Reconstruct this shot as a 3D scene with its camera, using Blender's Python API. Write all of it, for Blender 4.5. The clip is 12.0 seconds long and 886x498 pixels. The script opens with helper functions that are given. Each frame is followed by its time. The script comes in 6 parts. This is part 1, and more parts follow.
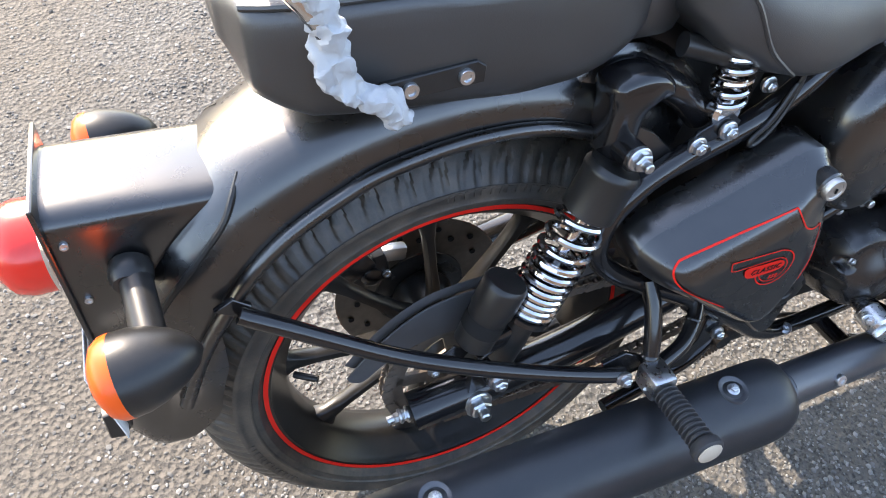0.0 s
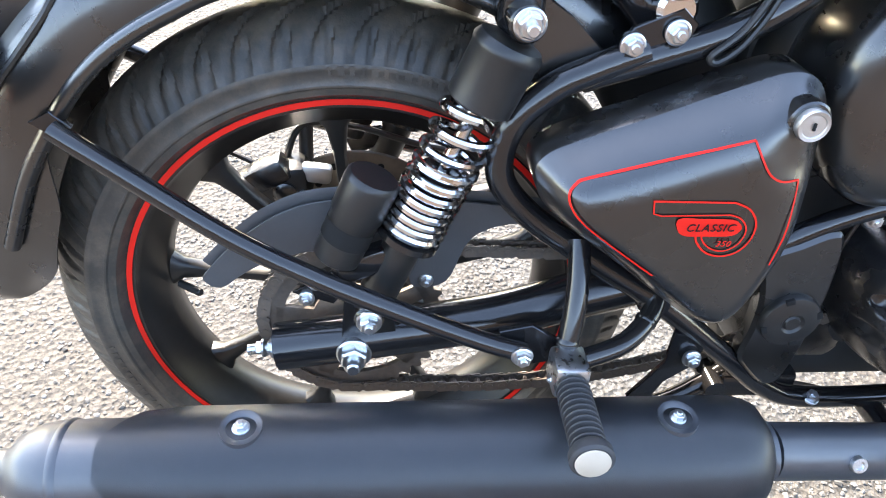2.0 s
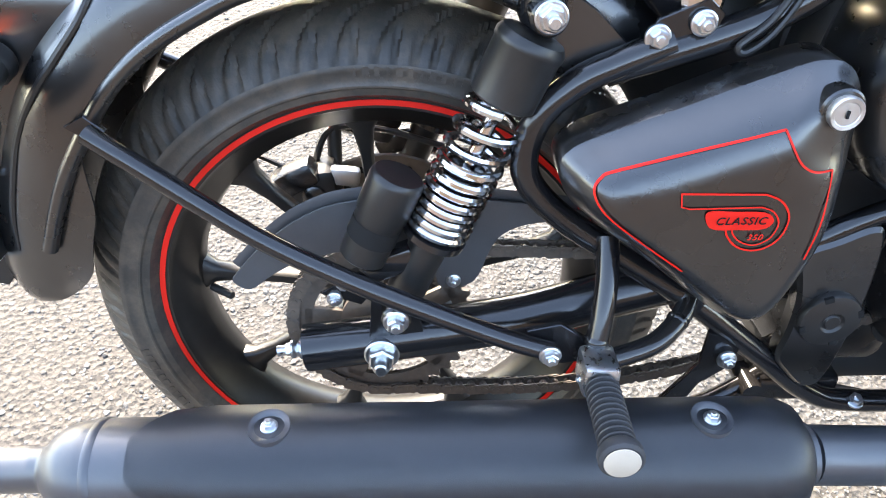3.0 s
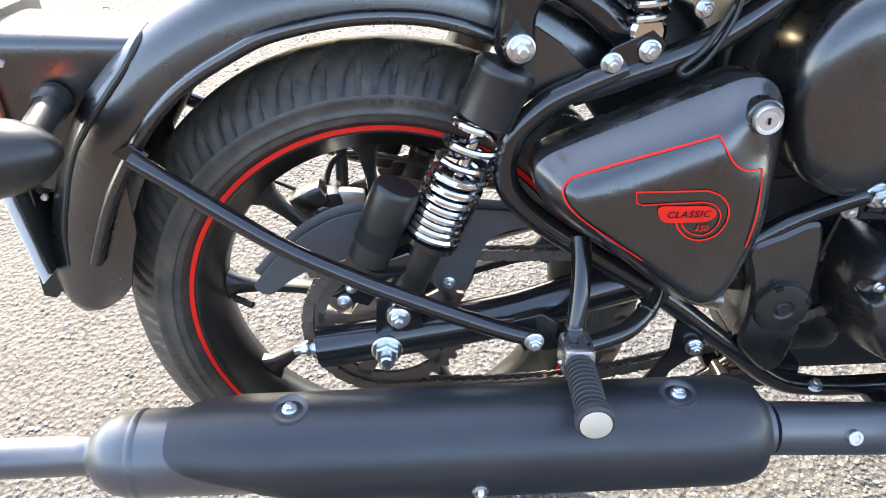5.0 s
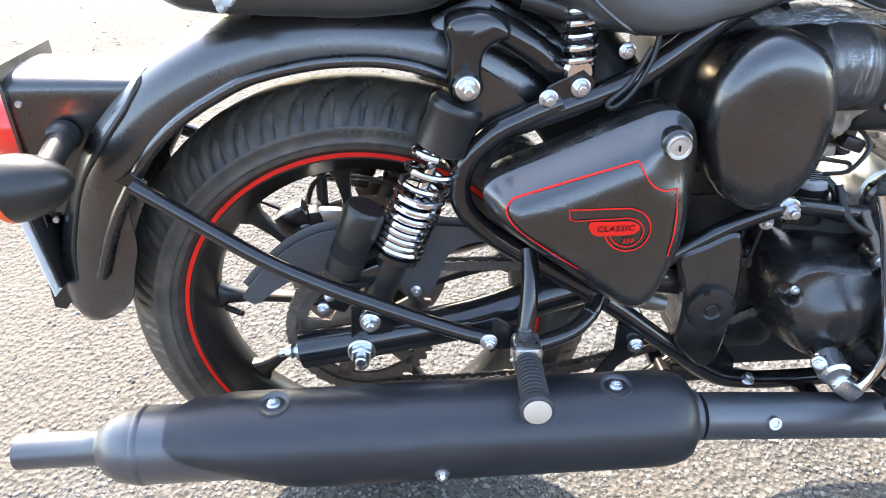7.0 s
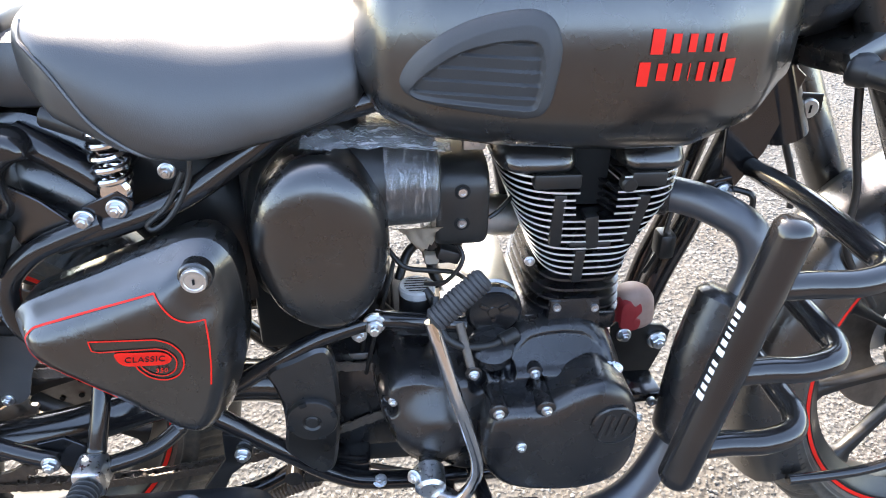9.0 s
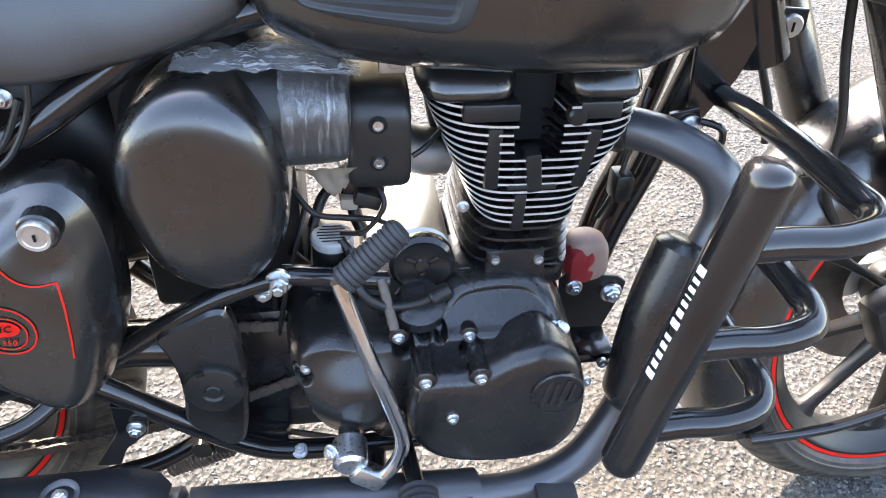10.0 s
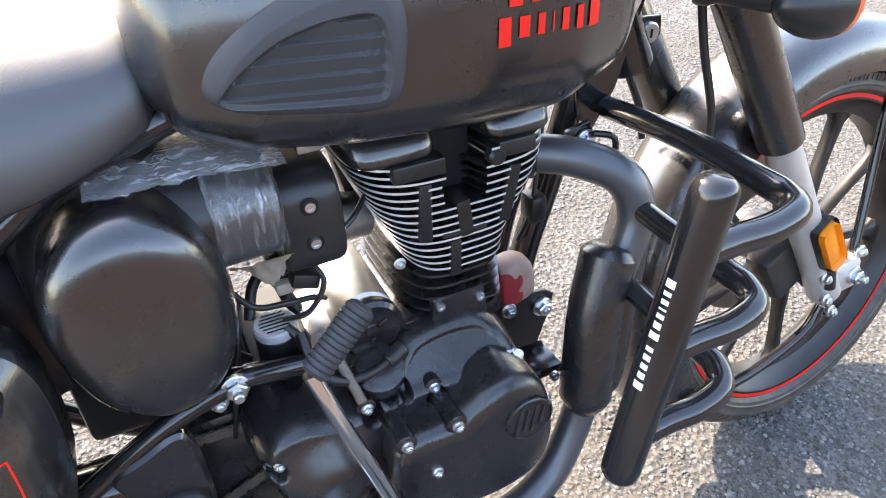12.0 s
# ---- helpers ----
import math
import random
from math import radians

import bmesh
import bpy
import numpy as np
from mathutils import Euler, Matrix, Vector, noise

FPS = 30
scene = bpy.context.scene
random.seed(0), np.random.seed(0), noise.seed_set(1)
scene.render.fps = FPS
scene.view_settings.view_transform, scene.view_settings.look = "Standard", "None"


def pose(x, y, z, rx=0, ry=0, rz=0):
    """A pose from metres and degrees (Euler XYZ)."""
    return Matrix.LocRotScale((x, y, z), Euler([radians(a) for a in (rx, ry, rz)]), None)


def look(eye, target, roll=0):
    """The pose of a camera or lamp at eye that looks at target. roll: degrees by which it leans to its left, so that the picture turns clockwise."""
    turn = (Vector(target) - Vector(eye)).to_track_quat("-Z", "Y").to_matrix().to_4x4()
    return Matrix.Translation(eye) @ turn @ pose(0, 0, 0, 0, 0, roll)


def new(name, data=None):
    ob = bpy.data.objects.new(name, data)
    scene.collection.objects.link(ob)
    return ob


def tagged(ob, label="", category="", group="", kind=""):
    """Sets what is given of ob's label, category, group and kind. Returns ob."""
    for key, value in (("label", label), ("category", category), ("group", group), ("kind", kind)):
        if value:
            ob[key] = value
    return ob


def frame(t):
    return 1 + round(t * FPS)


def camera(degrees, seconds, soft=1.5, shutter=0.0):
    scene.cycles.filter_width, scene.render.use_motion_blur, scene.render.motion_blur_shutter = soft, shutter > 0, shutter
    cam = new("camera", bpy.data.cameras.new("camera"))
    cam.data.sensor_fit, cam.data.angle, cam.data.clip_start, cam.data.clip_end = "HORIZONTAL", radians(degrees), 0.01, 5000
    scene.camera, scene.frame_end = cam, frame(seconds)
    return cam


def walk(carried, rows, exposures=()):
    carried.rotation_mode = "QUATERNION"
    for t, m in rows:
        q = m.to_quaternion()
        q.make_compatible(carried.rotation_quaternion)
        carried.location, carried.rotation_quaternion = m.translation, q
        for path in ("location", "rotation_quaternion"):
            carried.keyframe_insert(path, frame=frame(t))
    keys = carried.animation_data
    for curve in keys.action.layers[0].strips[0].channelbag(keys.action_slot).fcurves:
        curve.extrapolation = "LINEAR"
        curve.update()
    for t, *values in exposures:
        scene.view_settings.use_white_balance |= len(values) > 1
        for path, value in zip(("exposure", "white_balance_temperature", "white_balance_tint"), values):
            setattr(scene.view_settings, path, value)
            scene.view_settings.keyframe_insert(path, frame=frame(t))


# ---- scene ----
cam = camera(63.5, 12.0, soft=1.0)
# The bike leans away on its side stand; its parts are given in its own upright frame.
STAND = Matrix.Rotation(radians(-9.0), 4, "X")
PATH = [
    (0, (-0.238, -0.408, 1.124), (0.326, 0.703, -0.44), 7.1),
    (0.2, (-0.23, -0.447, 1.106), (0.226, 0.718, -0.454), 8.9),
    (0.5, (-0.214, -0.499, 1.082), (0.095, 0.754, -0.445), 8.7),
    (0.6, (-0.205, -0.517, 1.075), (0.081, 0.767, -0.431), 8.5),
    (1, (-0.146, -0.555, 1.05), (0.101, 0.785, -0.415), 7.4),
    (1.2, (-0.087, -0.535, 1.006), (0.151, 0.823, -0.443), 7.0),
    (1.5, (-0.018, -0.521, 0.953), (0.21, 0.881, -0.455), 6.5),
    (2, (0.03, -0.53, 0.91), (0.195, 0.91, -0.467), 4.3),
    (2.5, (0.046, -0.534, 0.904), (0.158, 0.927, -0.456), 2.5),
    (3, (0.041, -0.538, 0.899), (0.1, 0.934, -0.455), 0.9),
    (3.2, (0.037, -0.544, 0.9), (0.077, 0.926, -0.455), 0.4),
    (4.8, (0.035, -0.644, 0.935), (0.078, 0.904, -0.332), -1.0),
    (5, (0.047, -0.64, 0.931), (0.096, 0.915, -0.325), -0.9),
    (5.5, (0.058, -0.62, 0.918), (0.129, 0.944, -0.326), -0.4),
    (6, (0.068, -0.632, 0.925), (0.124, 0.929, -0.324), -0.6),
    (6.5, (0.056, -0.678, 0.938), (0.109, 0.891, -0.302), -0.8),
    (6.7, (0.058, -0.696, 0.959), (0.102, 0.876, -0.277), -1.4),
    (8.3, (0.371, -0.76, 1.094), (0.479, 0.811, -0.138), -0.7),
    (8.5, (0.406, -0.746, 1.094), (0.52, 0.826, -0.137), -0.2),
    (9, (0.516, -0.645, 1.084), (0.708, 0.913, -0.156), 2.1),
    (9.5, (0.588, -0.561, 1.046), (0.82, 0.9, -0.301), 3.3),
    (10, (0.585, -0.546, 1.021), (0.838, 0.874, -0.365), 4.0),
    (10.5, (0.567, -0.514, 1.035), (0.86, 0.892, -0.356), 5.0),
    (11, (0.552, -0.534, 1.05), (0.945, 0.837, -0.353), 2.5),
    (11.3, (0.529, -0.574, 1.07), (1.004, 0.768, -0.335), 1.3),
    (11.5, (0.514, -0.586, 1.079), (1.026, 0.757, -0.312), -0.3),
    (11.8, (0.501, -0.557, 1.077), (1.138, 0.766, -0.282), 1.5),
    (12, (0.504, -0.495, 1.049), (1.16, 0.835, -0.293), 1.6),
]
walk(cam, [(t, look(eye, target, roll)) for t, eye, target, roll in PATH], exposures=[(0.0, 2.7, 7800, 14), (0.5, 2.88, 7750, 13), (1.0, 2.98, 7700, 13), (2.0, 3.45, 7650, 13), (3.0, 3.4, 7800, 13), (5.0, 3.22, 7750, 13), (8.5, 3.25, 7700, 13), (9.5, 3.25, 7850, 15), (11.0, 3.38, 7900, 14), (12.0, 3.2, 8000, 16)])

# ---- light ----
SUN_ELEVATION, SUN_AZIMUTH = 38.0, 113.0  # azimuth counted from +x towards +y
sky_world = bpy.data.worlds.new("sky")
scene.world = sky_world
sky_world.use_nodes = True
sky_nodes = sky_world.node_tree
sky_tex = sky_nodes.nodes.new("ShaderNodeTexSky")
sky_tex.sky_type, sky_tex.sun_disc = "NISHITA", False
sky_tex.sun_elevation = radians(SUN_ELEVATION)
sky_tex.dust_density, sky_tex.ozone_density = 0.8, 1.3
sky_tex.sun_rotation = radians(90.0 - SUN_AZIMUTH)
sky_nodes.nodes["Background"].inputs["Strength"].default_value = 0.15
sky_nodes.links.new(sky_tex.outputs[0], sky_nodes.nodes["Background"].inputs["Color"])
sun_lamp = bpy.data.lights.new("sun", "SUN")
sun_lamp.energy, sun_lamp.angle, sun_lamp.color = 2.35, radians(0.6), (1.0, 0.96, 0.9)
sun = new("sun", sun_lamp)
ce, se = math.cos(radians(SUN_ELEVATION)), math.sin(radians(SUN_ELEVATION))
sun.matrix_world = look((ce * math.cos(radians(SUN_AZIMUTH)) * 9, ce * math.sin(radians(SUN_AZIMUTH)) * 9, se * 9), (0, 0, 0))


# ---- materials ----
def mat(name, col, rough=0.5, metal=0.0, var=0.15, scale=30.0, bump=0.0, bscale=400.0, rvar=0.08, dust=None, dust_amount=0.0, dust_scale=9.0, spec=0.5, coat=0.0, trans=0.0, island=0.0, coat_rough=0.2):
    m = bpy.data.materials.new(name)
    m.use_nodes = True
    nt = m.node_tree
    n, link = nt.nodes, nt.links.new
    bsdf = n["Principled BSDF"]
    tc = n.new("ShaderNodeTexCoord")
    no = n.new("ShaderNodeTexNoise")
    no.inputs["Scale"].default_value, no.inputs["Detail"].default_value = scale, 5.0
    link(tc.outputs["Object"], no.inputs["Vector"])
    ramp = n.new("ShaderNodeMix")
    ramp.data_type = "RGBA"
    ramp.inputs["A"].default_value = (*[c * (1 - var) for c in col], 1)
    ramp.inputs["B"].default_value = (*[min(1.0, c * (1 + var)) for c in col], 1)
    link(no.outputs["Fac"], ramp.inputs["Factor"])
    colour = ramp.outputs["Result"]
    if island:
        geo = n.new("ShaderNodeNewGeometry")
        hsv = n.new("ShaderNodeHueSaturation")
        mr = n.new("ShaderNodeMapRange")
        mr.inputs["To Min"].default_value, mr.inputs["To Max"].default_value = 1 - island, 1 + island
        link(geo.outputs["Random Per Island"], mr.inputs["Value"])
        link(mr.outputs["Result"], hsv.inputs["Value"])
        link(colour, hsv.inputs["Color"])
        colour = hsv.outputs["Color"]
    rough_out = n.new("ShaderNodeMapRange")
    rough_out.inputs["To Min"].default_value, rough_out.inputs["To Max"].default_value = max(0.02, rough - rvar), min(1.0, rough + rvar)
    link(no.outputs["Fac"], rough_out.inputs["Value"])
    link(rough_out.outputs["Result"], bsdf.inputs["Roughness"])
    if dust:
        nd = n.new("ShaderNodeTexNoise")
        nd.inputs["Scale"].default_value, nd.inputs["Detail"].default_value, nd.inputs["Roughness"].default_value = dust_scale, 8.0, 0.7
        link(tc.outputs["Object"], nd.inputs["Vector"])
        dr = n.new("ShaderNodeMapRange")
        dr.inputs["From Min"].default_value, dr.inputs["From Max"].default_value = 0.42, 0.75
        dr.inputs["To Min"].default_value, dr.inputs["To Max"].default_value = 0.0, dust_amount
        link(nd.outputs["Fac"], dr.inputs["Value"])
        mix = n.new("ShaderNodeMix")
        mix.data_type = "RGBA"
        link(dr.outputs["Result"], mix.inputs["Factor"])
        link(colour, mix.inputs["A"])
        mix.inputs["B"].default_value = (*dust, 1)
        colour = mix.outputs["Result"]
    link(colour, bsdf.inputs["Base Color"])
    bsdf.inputs["Metallic"].default_value = metal
    bsdf.inputs["Specular IOR Level"].default_value = spec
    bsdf.inputs["Coat Weight"].default_value = coat
    bsdf.inputs["Coat Roughness"].default_value = coat_rough
    bsdf.inputs["Transmission Weight"].default_value = trans
    if bump:
        nb = n.new("ShaderNodeTexNoise")
        nb.inputs["Scale"].default_value, nb.inputs["Detail"].default_value = bscale, 3.0
        link(tc.outputs["Object"], nb.inputs["Vector"])
        bp = n.new("ShaderNodeBump")
        bp.inputs["Strength"].default_value, bp.inputs["Distance"].default_value = bump, 0.001
        link(nb.outputs["Fac"], bp.inputs["Height"])
        link(bp.outputs["Normal"], bsdf.inputs["Normal"])
    return m


DUST = (0.24, 0.2, 0.16)
PAINT = mat("satin_black_paint", (0.005, 0.005, 0.0052), 0.28, spec=0.85, coat=0.7, coat_rough=0.15, rvar=0.05, var=0.25, bump=0.04, bscale=900, dust=DUST, dust_amount=0.05)
WHEEL = mat("black_wheel_paint", (0.006, 0.006, 0.0062), 0.34, spec=0.45, rvar=0.05, var=0.25, bump=0.04, bscale=900, dust=DUST, dust_amount=0.08)
FRAME = mat("gloss_black_frame_paint", (0.008, 0.008, 0.009), 0.16, rvar=0.05, spec=0.7, var=0.25, bump=0.05, bscale=600, dust=DUST, dust_amount=0.06)
MATTE = mat("matte_black_exhaust", (0.025, 0.029, 0.037), 0.42, spec=1.0, coat=0.5, coat_rough=0.3, var=0.2, bump=0.12, bscale=1200, dust=DUST, dust_amount=0.07)
CASE = mat("matte_black_crankcase", (0.009, 0.009, 0.01), 0.27, spec=0.8, var=0.25, bump=0.16, bscale=900, dust=DUST, dust_amount=0.06)
PLASTIC = mat("black_plastic", (0.012, 0.012, 0.012), 0.36, var=0.2, bump=0.1, bscale=700, dust=DUST, dust_amount=0.06)
RUBBER = mat("tyre_rubber", (0.036, 0.033, 0.029), 0.45, spec=0.6, var=0.3, scale=60, bump=0.25, bscale=500, dust=(0.17, 0.13, 0.092), dust_amount=0.55, dust_scale=38)
GRIP = mat("peg_rubber", (0.028, 0.029, 0.032), 0.6, var=0.2, bump=0.1, dust=DUST, dust_amount=0.1)
VINYL = mat("seat_vinyl", (0.014, 0.014, 0.0145), 0.48, spec=1.0, coat=0.35, coat_rough=0.4, var=0.2, bump=0.22, bscale=800, dust=DUST, dust_amount=0.03)
DARKRED = mat("faded_red_tape", (0.3, 0.02, 0.025), 0.5, var=0.3, scale=80)
RED = mat("red_stripe_paint", (0.78, 0.018, 0.01), 0.5, var=0.08, spec=0.25)
WHITE = mat("white_lettering", (0.78, 0.78, 0.76), 0.5, var=0.05)
CHROME = mat("chrome", (0.72, 0.72, 0.73), 0.12, 1.0, var=0.06, rvar=0.05)
ZINC = mat("zinc_plated_steel", (0.62, 0.64, 0.66), 0.3, 1.0, var=0.2, scale=200, rvar=0.12)
ALU = mat("bare_aluminium", (0.62, 0.61, 0.59), 0.42, 1.0, var=0.15, scale=80, bump=0.2, bscale=900)
CHAIN = mat("oiled_chain_steel", (0.12, 0.1, 0.085), 0.45, 0.25, var=0.4, scale=150, dust=(0.2, 0.13, 0.08), dust_amount=0.4, dust_scale=60)
ORANGE = mat("orange_lens", (0.86, 0.10, 0.012), 0.3, var=0.08)
AMBER = mat("amber_reflector", (0.85, 0.24, 0.012), 0.25, var=0.08)
REDLENS = mat("red_lens", (0.75, 0.03, 0.018), 0.18, var=0.08, coat=0.5)
PAD = mat("grey_rubber_knee_pad", (0.035, 0.036, 0.038), 0.62, var=0.15, bump=0.15)
WRAP = mat("white_foam_wrap", (0.4, 0.41, 0.42), 0.45, var=0.1, scale=90, bump=0.8, bscale=160)
DISC = mat("brake_disc_steel", (0.25, 0.23, 0.21), 0.38, 1.0, var=0.3, scale=90, dust=(0.12, 0.08, 0.05), dust_amount=0.4)
CARD = mat("pale_tape", (0.5, 0.42, 0.33), 0.6, var=0.2, bump=0.3, bscale=120)
GREYPLASTIC = mat("dark_grey_plastic", (0.06, 0.062, 0.066), 0.45, var=0.15, bump=0.1, dust=DUST, dust_amount=0.1)
# Dark print, and the darkness put into holes and slots as shade.
PRINT_SHADE = mat("dark_print_and_shade", (0.012, 0.012, 0.012), 0.8, spec=0.2)


def film_material(name, scale, least, most, milky, stretch):
    """Thin clear film: mostly see-through, with glossy and milky creases."""
    m = bpy.data.materials.new(name)
    m.use_nodes = True
    n, link = m.node_tree.nodes, m.node_tree.links.new
    n.remove(n["Principled BSDF"])
    tc, place, wave, edge = n.new("ShaderNodeTexCoord"), n.new("ShaderNodeMapping"), n.new("ShaderNodeTexNoise"), n.new("ShaderNodeMapRange")
    place.inputs["Rotation"].default_value, place.inputs["Scale"].default_value = (0.0, 0.12, 0.1), stretch
    wave.inputs["Scale"].default_value, wave.inputs["Detail"].default_value, wave.inputs["Distortion"].default_value = scale, 6.0, 1.6
    link(tc.outputs["Object"], place.inputs["Vector"])
    link(place.outputs["Vector"], wave.inputs["Vector"])
    edge.inputs["From Min"].default_value, edge.inputs["From Max"].default_value = 0.5, 0.66
    edge.inputs["To Min"].default_value, edge.inputs["To Max"].default_value = least, most
    link(wave.outputs["Fac"], edge.inputs["Value"])
    bump = n.new("ShaderNodeBump")
    bump.inputs["Strength"].default_value, bump.inputs["Distance"].default_value = 0.8, 0.002
    link(wave.outputs["Fac"], bump.inputs["Height"])
    gloss, clear, milk, body, mix = n.new("ShaderNodeBsdfGlossy"), n.new("ShaderNodeBsdfTransparent"), n.new("ShaderNodeBsdfDiffuse"), n.new("ShaderNodeMixShader"), n.new("ShaderNodeMixShader")
    gloss.inputs["Roughness"].default_value = 0.22
    milk.inputs["Color"].default_value = (0.68, 0.68, 0.68, 1)
    link(bump.outputs["Normal"], gloss.inputs["Normal"])
    body.inputs["Fac"].default_value = milky
    link(gloss.outputs[0], body.inputs[1])
    link(milk.outputs[0], body.inputs[2])
    link(edge.outputs["Result"], mix.inputs["Fac"])
    link(clear.outputs[0], mix.inputs[1])
    link(body.outputs[0], mix.inputs[2])
    link(mix.outputs[0], n["Material Output"].inputs["Surface"])
    return m


FILM = film_material("cling_film", 110.0, 0.10, 0.34, 0.4, (2.2, 0.8, 0.22))
CRINKLED = film_material("crinkled_film", 80.0, 0.3, 1.0, 0.75, (0.3, 1.5, 1.2))
CASTING = mat("raw_gearbox_casting", (0.03, 0.03, 0.03), 0.7, var=0.3, spec=0.3, bump=0.3, bscale=500)


# ---- shape helpers ----
def part(name, bm, material, parent, label="", sharp=38.0):
    """Links a bmesh as one mesh object under a thing or a part."""
    bmesh.ops.recalc_face_normals(bm, faces=bm.faces)
    for f in bm.faces:
        f.smooth = True
    for e in bm.edges:
        if len(e.link_faces) == 2 and e.calc_face_angle(0.0) > radians(sharp):
            e.smooth = False
    me = bpy.data.meshes.new(name)
    bm.to_mesh(me)
    bm.free()
    for one in material if isinstance(material, (list, tuple)) else (material,):
        me.materials.append(one)
    ob = new(name, me)
    ob.parent = parent
    if label:
        tagged(ob, label)
    return ob


def spline(pts, per=8, closed=False):
    """Catmull-Rom points through pts."""
    p = [Vector(q) for q in pts]
    k = len(p)
    if k < 3 and not closed:
        return p
    out = []
    for i in range(k if closed else k - 1):
        if closed:
            a, b, c, d = p[i - 1], p[i], p[(i + 1) % k], p[(i + 2) % k]
        else:
            a, b, c, d = p[max(i - 1, 0)], p[i], p[i + 1], p[min(i + 2, k - 1)]
        for j in range(per):
            u = j / per
            out.append(0.5 * ((2 * b) + (c - a) * u + (2 * a - 5 * b + 4 * c - d) * u * u + (3 * b - a - 3 * c + d) * u ** 3))
    if not closed:
        out.append(p[-1])
    return out


def skin(bm, rings, caps=True, closed=False):
    vs = [[bm.verts.new(q) for q in ring] for ring in rings]
    n = len(vs[0])
    for a, b in zip(vs, vs[1:] + ([vs[0]] if closed else [])):
        for i in range(n):
            bm.faces.new((a[i], a[(i + 1) % n], b[(i + 1) % n], b[i]))
    if caps and not closed:
        bm.faces.new(vs[0][::-1])
        bm.faces.new(vs[-1])
    return vs


def sweep(pts, r, n=12, per=8, closed=False, bm=None, flat=1.0, up=(0, 1, 0)):
    """A tube along a smooth curve through pts; r is a radius or a function of the share of the way."""
    bm = bm or bmesh.new()
    p = spline(pts, per, closed)
    k = len(p)
    t0 = (p[1] - p[0]).normalized()
    side = t0.cross(Vector(up))
    if side.length < 0.01:
        side = t0.cross(Vector((1, 0, 0)))
    side.normalize()
    rings = []
    for i, q in enumerate(p):
        t = ((p[(i + 1) % k] if closed else p[min(i + 1, k - 1)]) - (p[i - 1] if closed else p[max(i - 1, 0)])).normalized()
        side = (side - t * side.dot(t)).normalized()
        other = t.cross(side)
        rr = r(i / (k - 1)) if callable(r) else r
        rings.append([q + side * (math.cos(a) * rr) + other * (math.sin(a) * rr * flat) for a in (math.tau * j / n for j in range(n))])
    skin(bm, rings, closed=closed)
    return bm


def turn(prof, place, n=32, bm=None, caps=True):
    """A turned shape: prof is (radius, height) along the local z of the matrix place."""
    bm = bm or bmesh.new()
    skin(bm, [[place @ Vector((r * math.cos(math.tau * j / n), r * math.sin(math.tau * j / n), h)) for j in range(n)] for r, h in prof], caps)
    return bm


def along(p0, p1):
    """The matrix at p0 whose z runs to p1."""
    d = Vector(p1) - Vector(p0)
    return Matrix.Translation(p0) @ d.to_track_quat("Z", "Y").to_matrix().to_4x4()


def rod(p0, p1, r, n=16, bev=0.0, bm=None):
    ln = (Vector(p1) - Vector(p0)).length
    b = min(bev, r * 0.9, ln / 2)
    prof = [(r - b, 0), (r, b), (r, ln - b), (r - b, ln)] if b else [(r, 0), (r, ln)]
    return turn(prof, along(p0, p1), n, bm)


def inset(loop, d):
    """The closed outline loop (x, z) moved inwards by d."""
    k = len(loop)
    area = sum(loop[i - 1][0] * loop[i][1] - loop[i][0] * loop[i - 1][1] for i in range(k))
    sgn = 1 if area > 0 else -1
    out = []
    for i in range(k):
        ax, az = loop[i - 1]
        bx, bz = loop[(i + 1) % k]
        tx, tz = bx - ax, bz - az
        ln = math.hypot(tx, tz) or 1
        out.append((loop[i][0] - sgn * tz / ln * d, loop[i][1] + sgn * tx / ln * d))
    return out


def round_loop(pts, per=6):
    return [(q.x, q.y) for q in spline([(a, b, 0) for a, b in pts], per, True)]


def puff(loop, layers, bm=None):
    """A plate seen from the side: layers of (inset, y) from back to front."""
    bm = bm or bmesh.new()
    skin(bm, [[Vector((x, y, z)) for x, z in inset(loop, d)] for d, y in layers])
    return bm


def puff_to(loop, layers, centre):
    """As puff, but each layer shrinks towards the point centre (x, z)."""
    bm = bmesh.new()
    c = Vector(centre)
    rings = []
    for d, y in layers:
        ring = []
        for x, z in loop:
            v = c - Vector((x, z))
            q = Vector((x, z)) + v * min(0.9, d / v.length)
            ring.append(Vector((q.x, y, q.y)))
        rings.append(ring)
    skin(bm, rings)
    return bm


def loop_distance(px, pz, loop):
    """The distance of points from the closed outline loop."""
    best = np.full(np.shape(px), 9.0)
    for (ax, az), (bx, bz) in zip(loop, loop[1:] + loop[:1]):
        dx, dz = bx - ax, bz - az
        t = np.clip(((px - ax) * dx + (pz - az) * dz) / (dx * dx + dz * dz + 1e-12), 0, 1)
        best = np.minimum(best, np.hypot(px - ax - t * dx, pz - az - t * dz))
    return best


def ease(v):
    v = np.clip(v, 0, 1)
    return v * v * (3 - 2 * v)


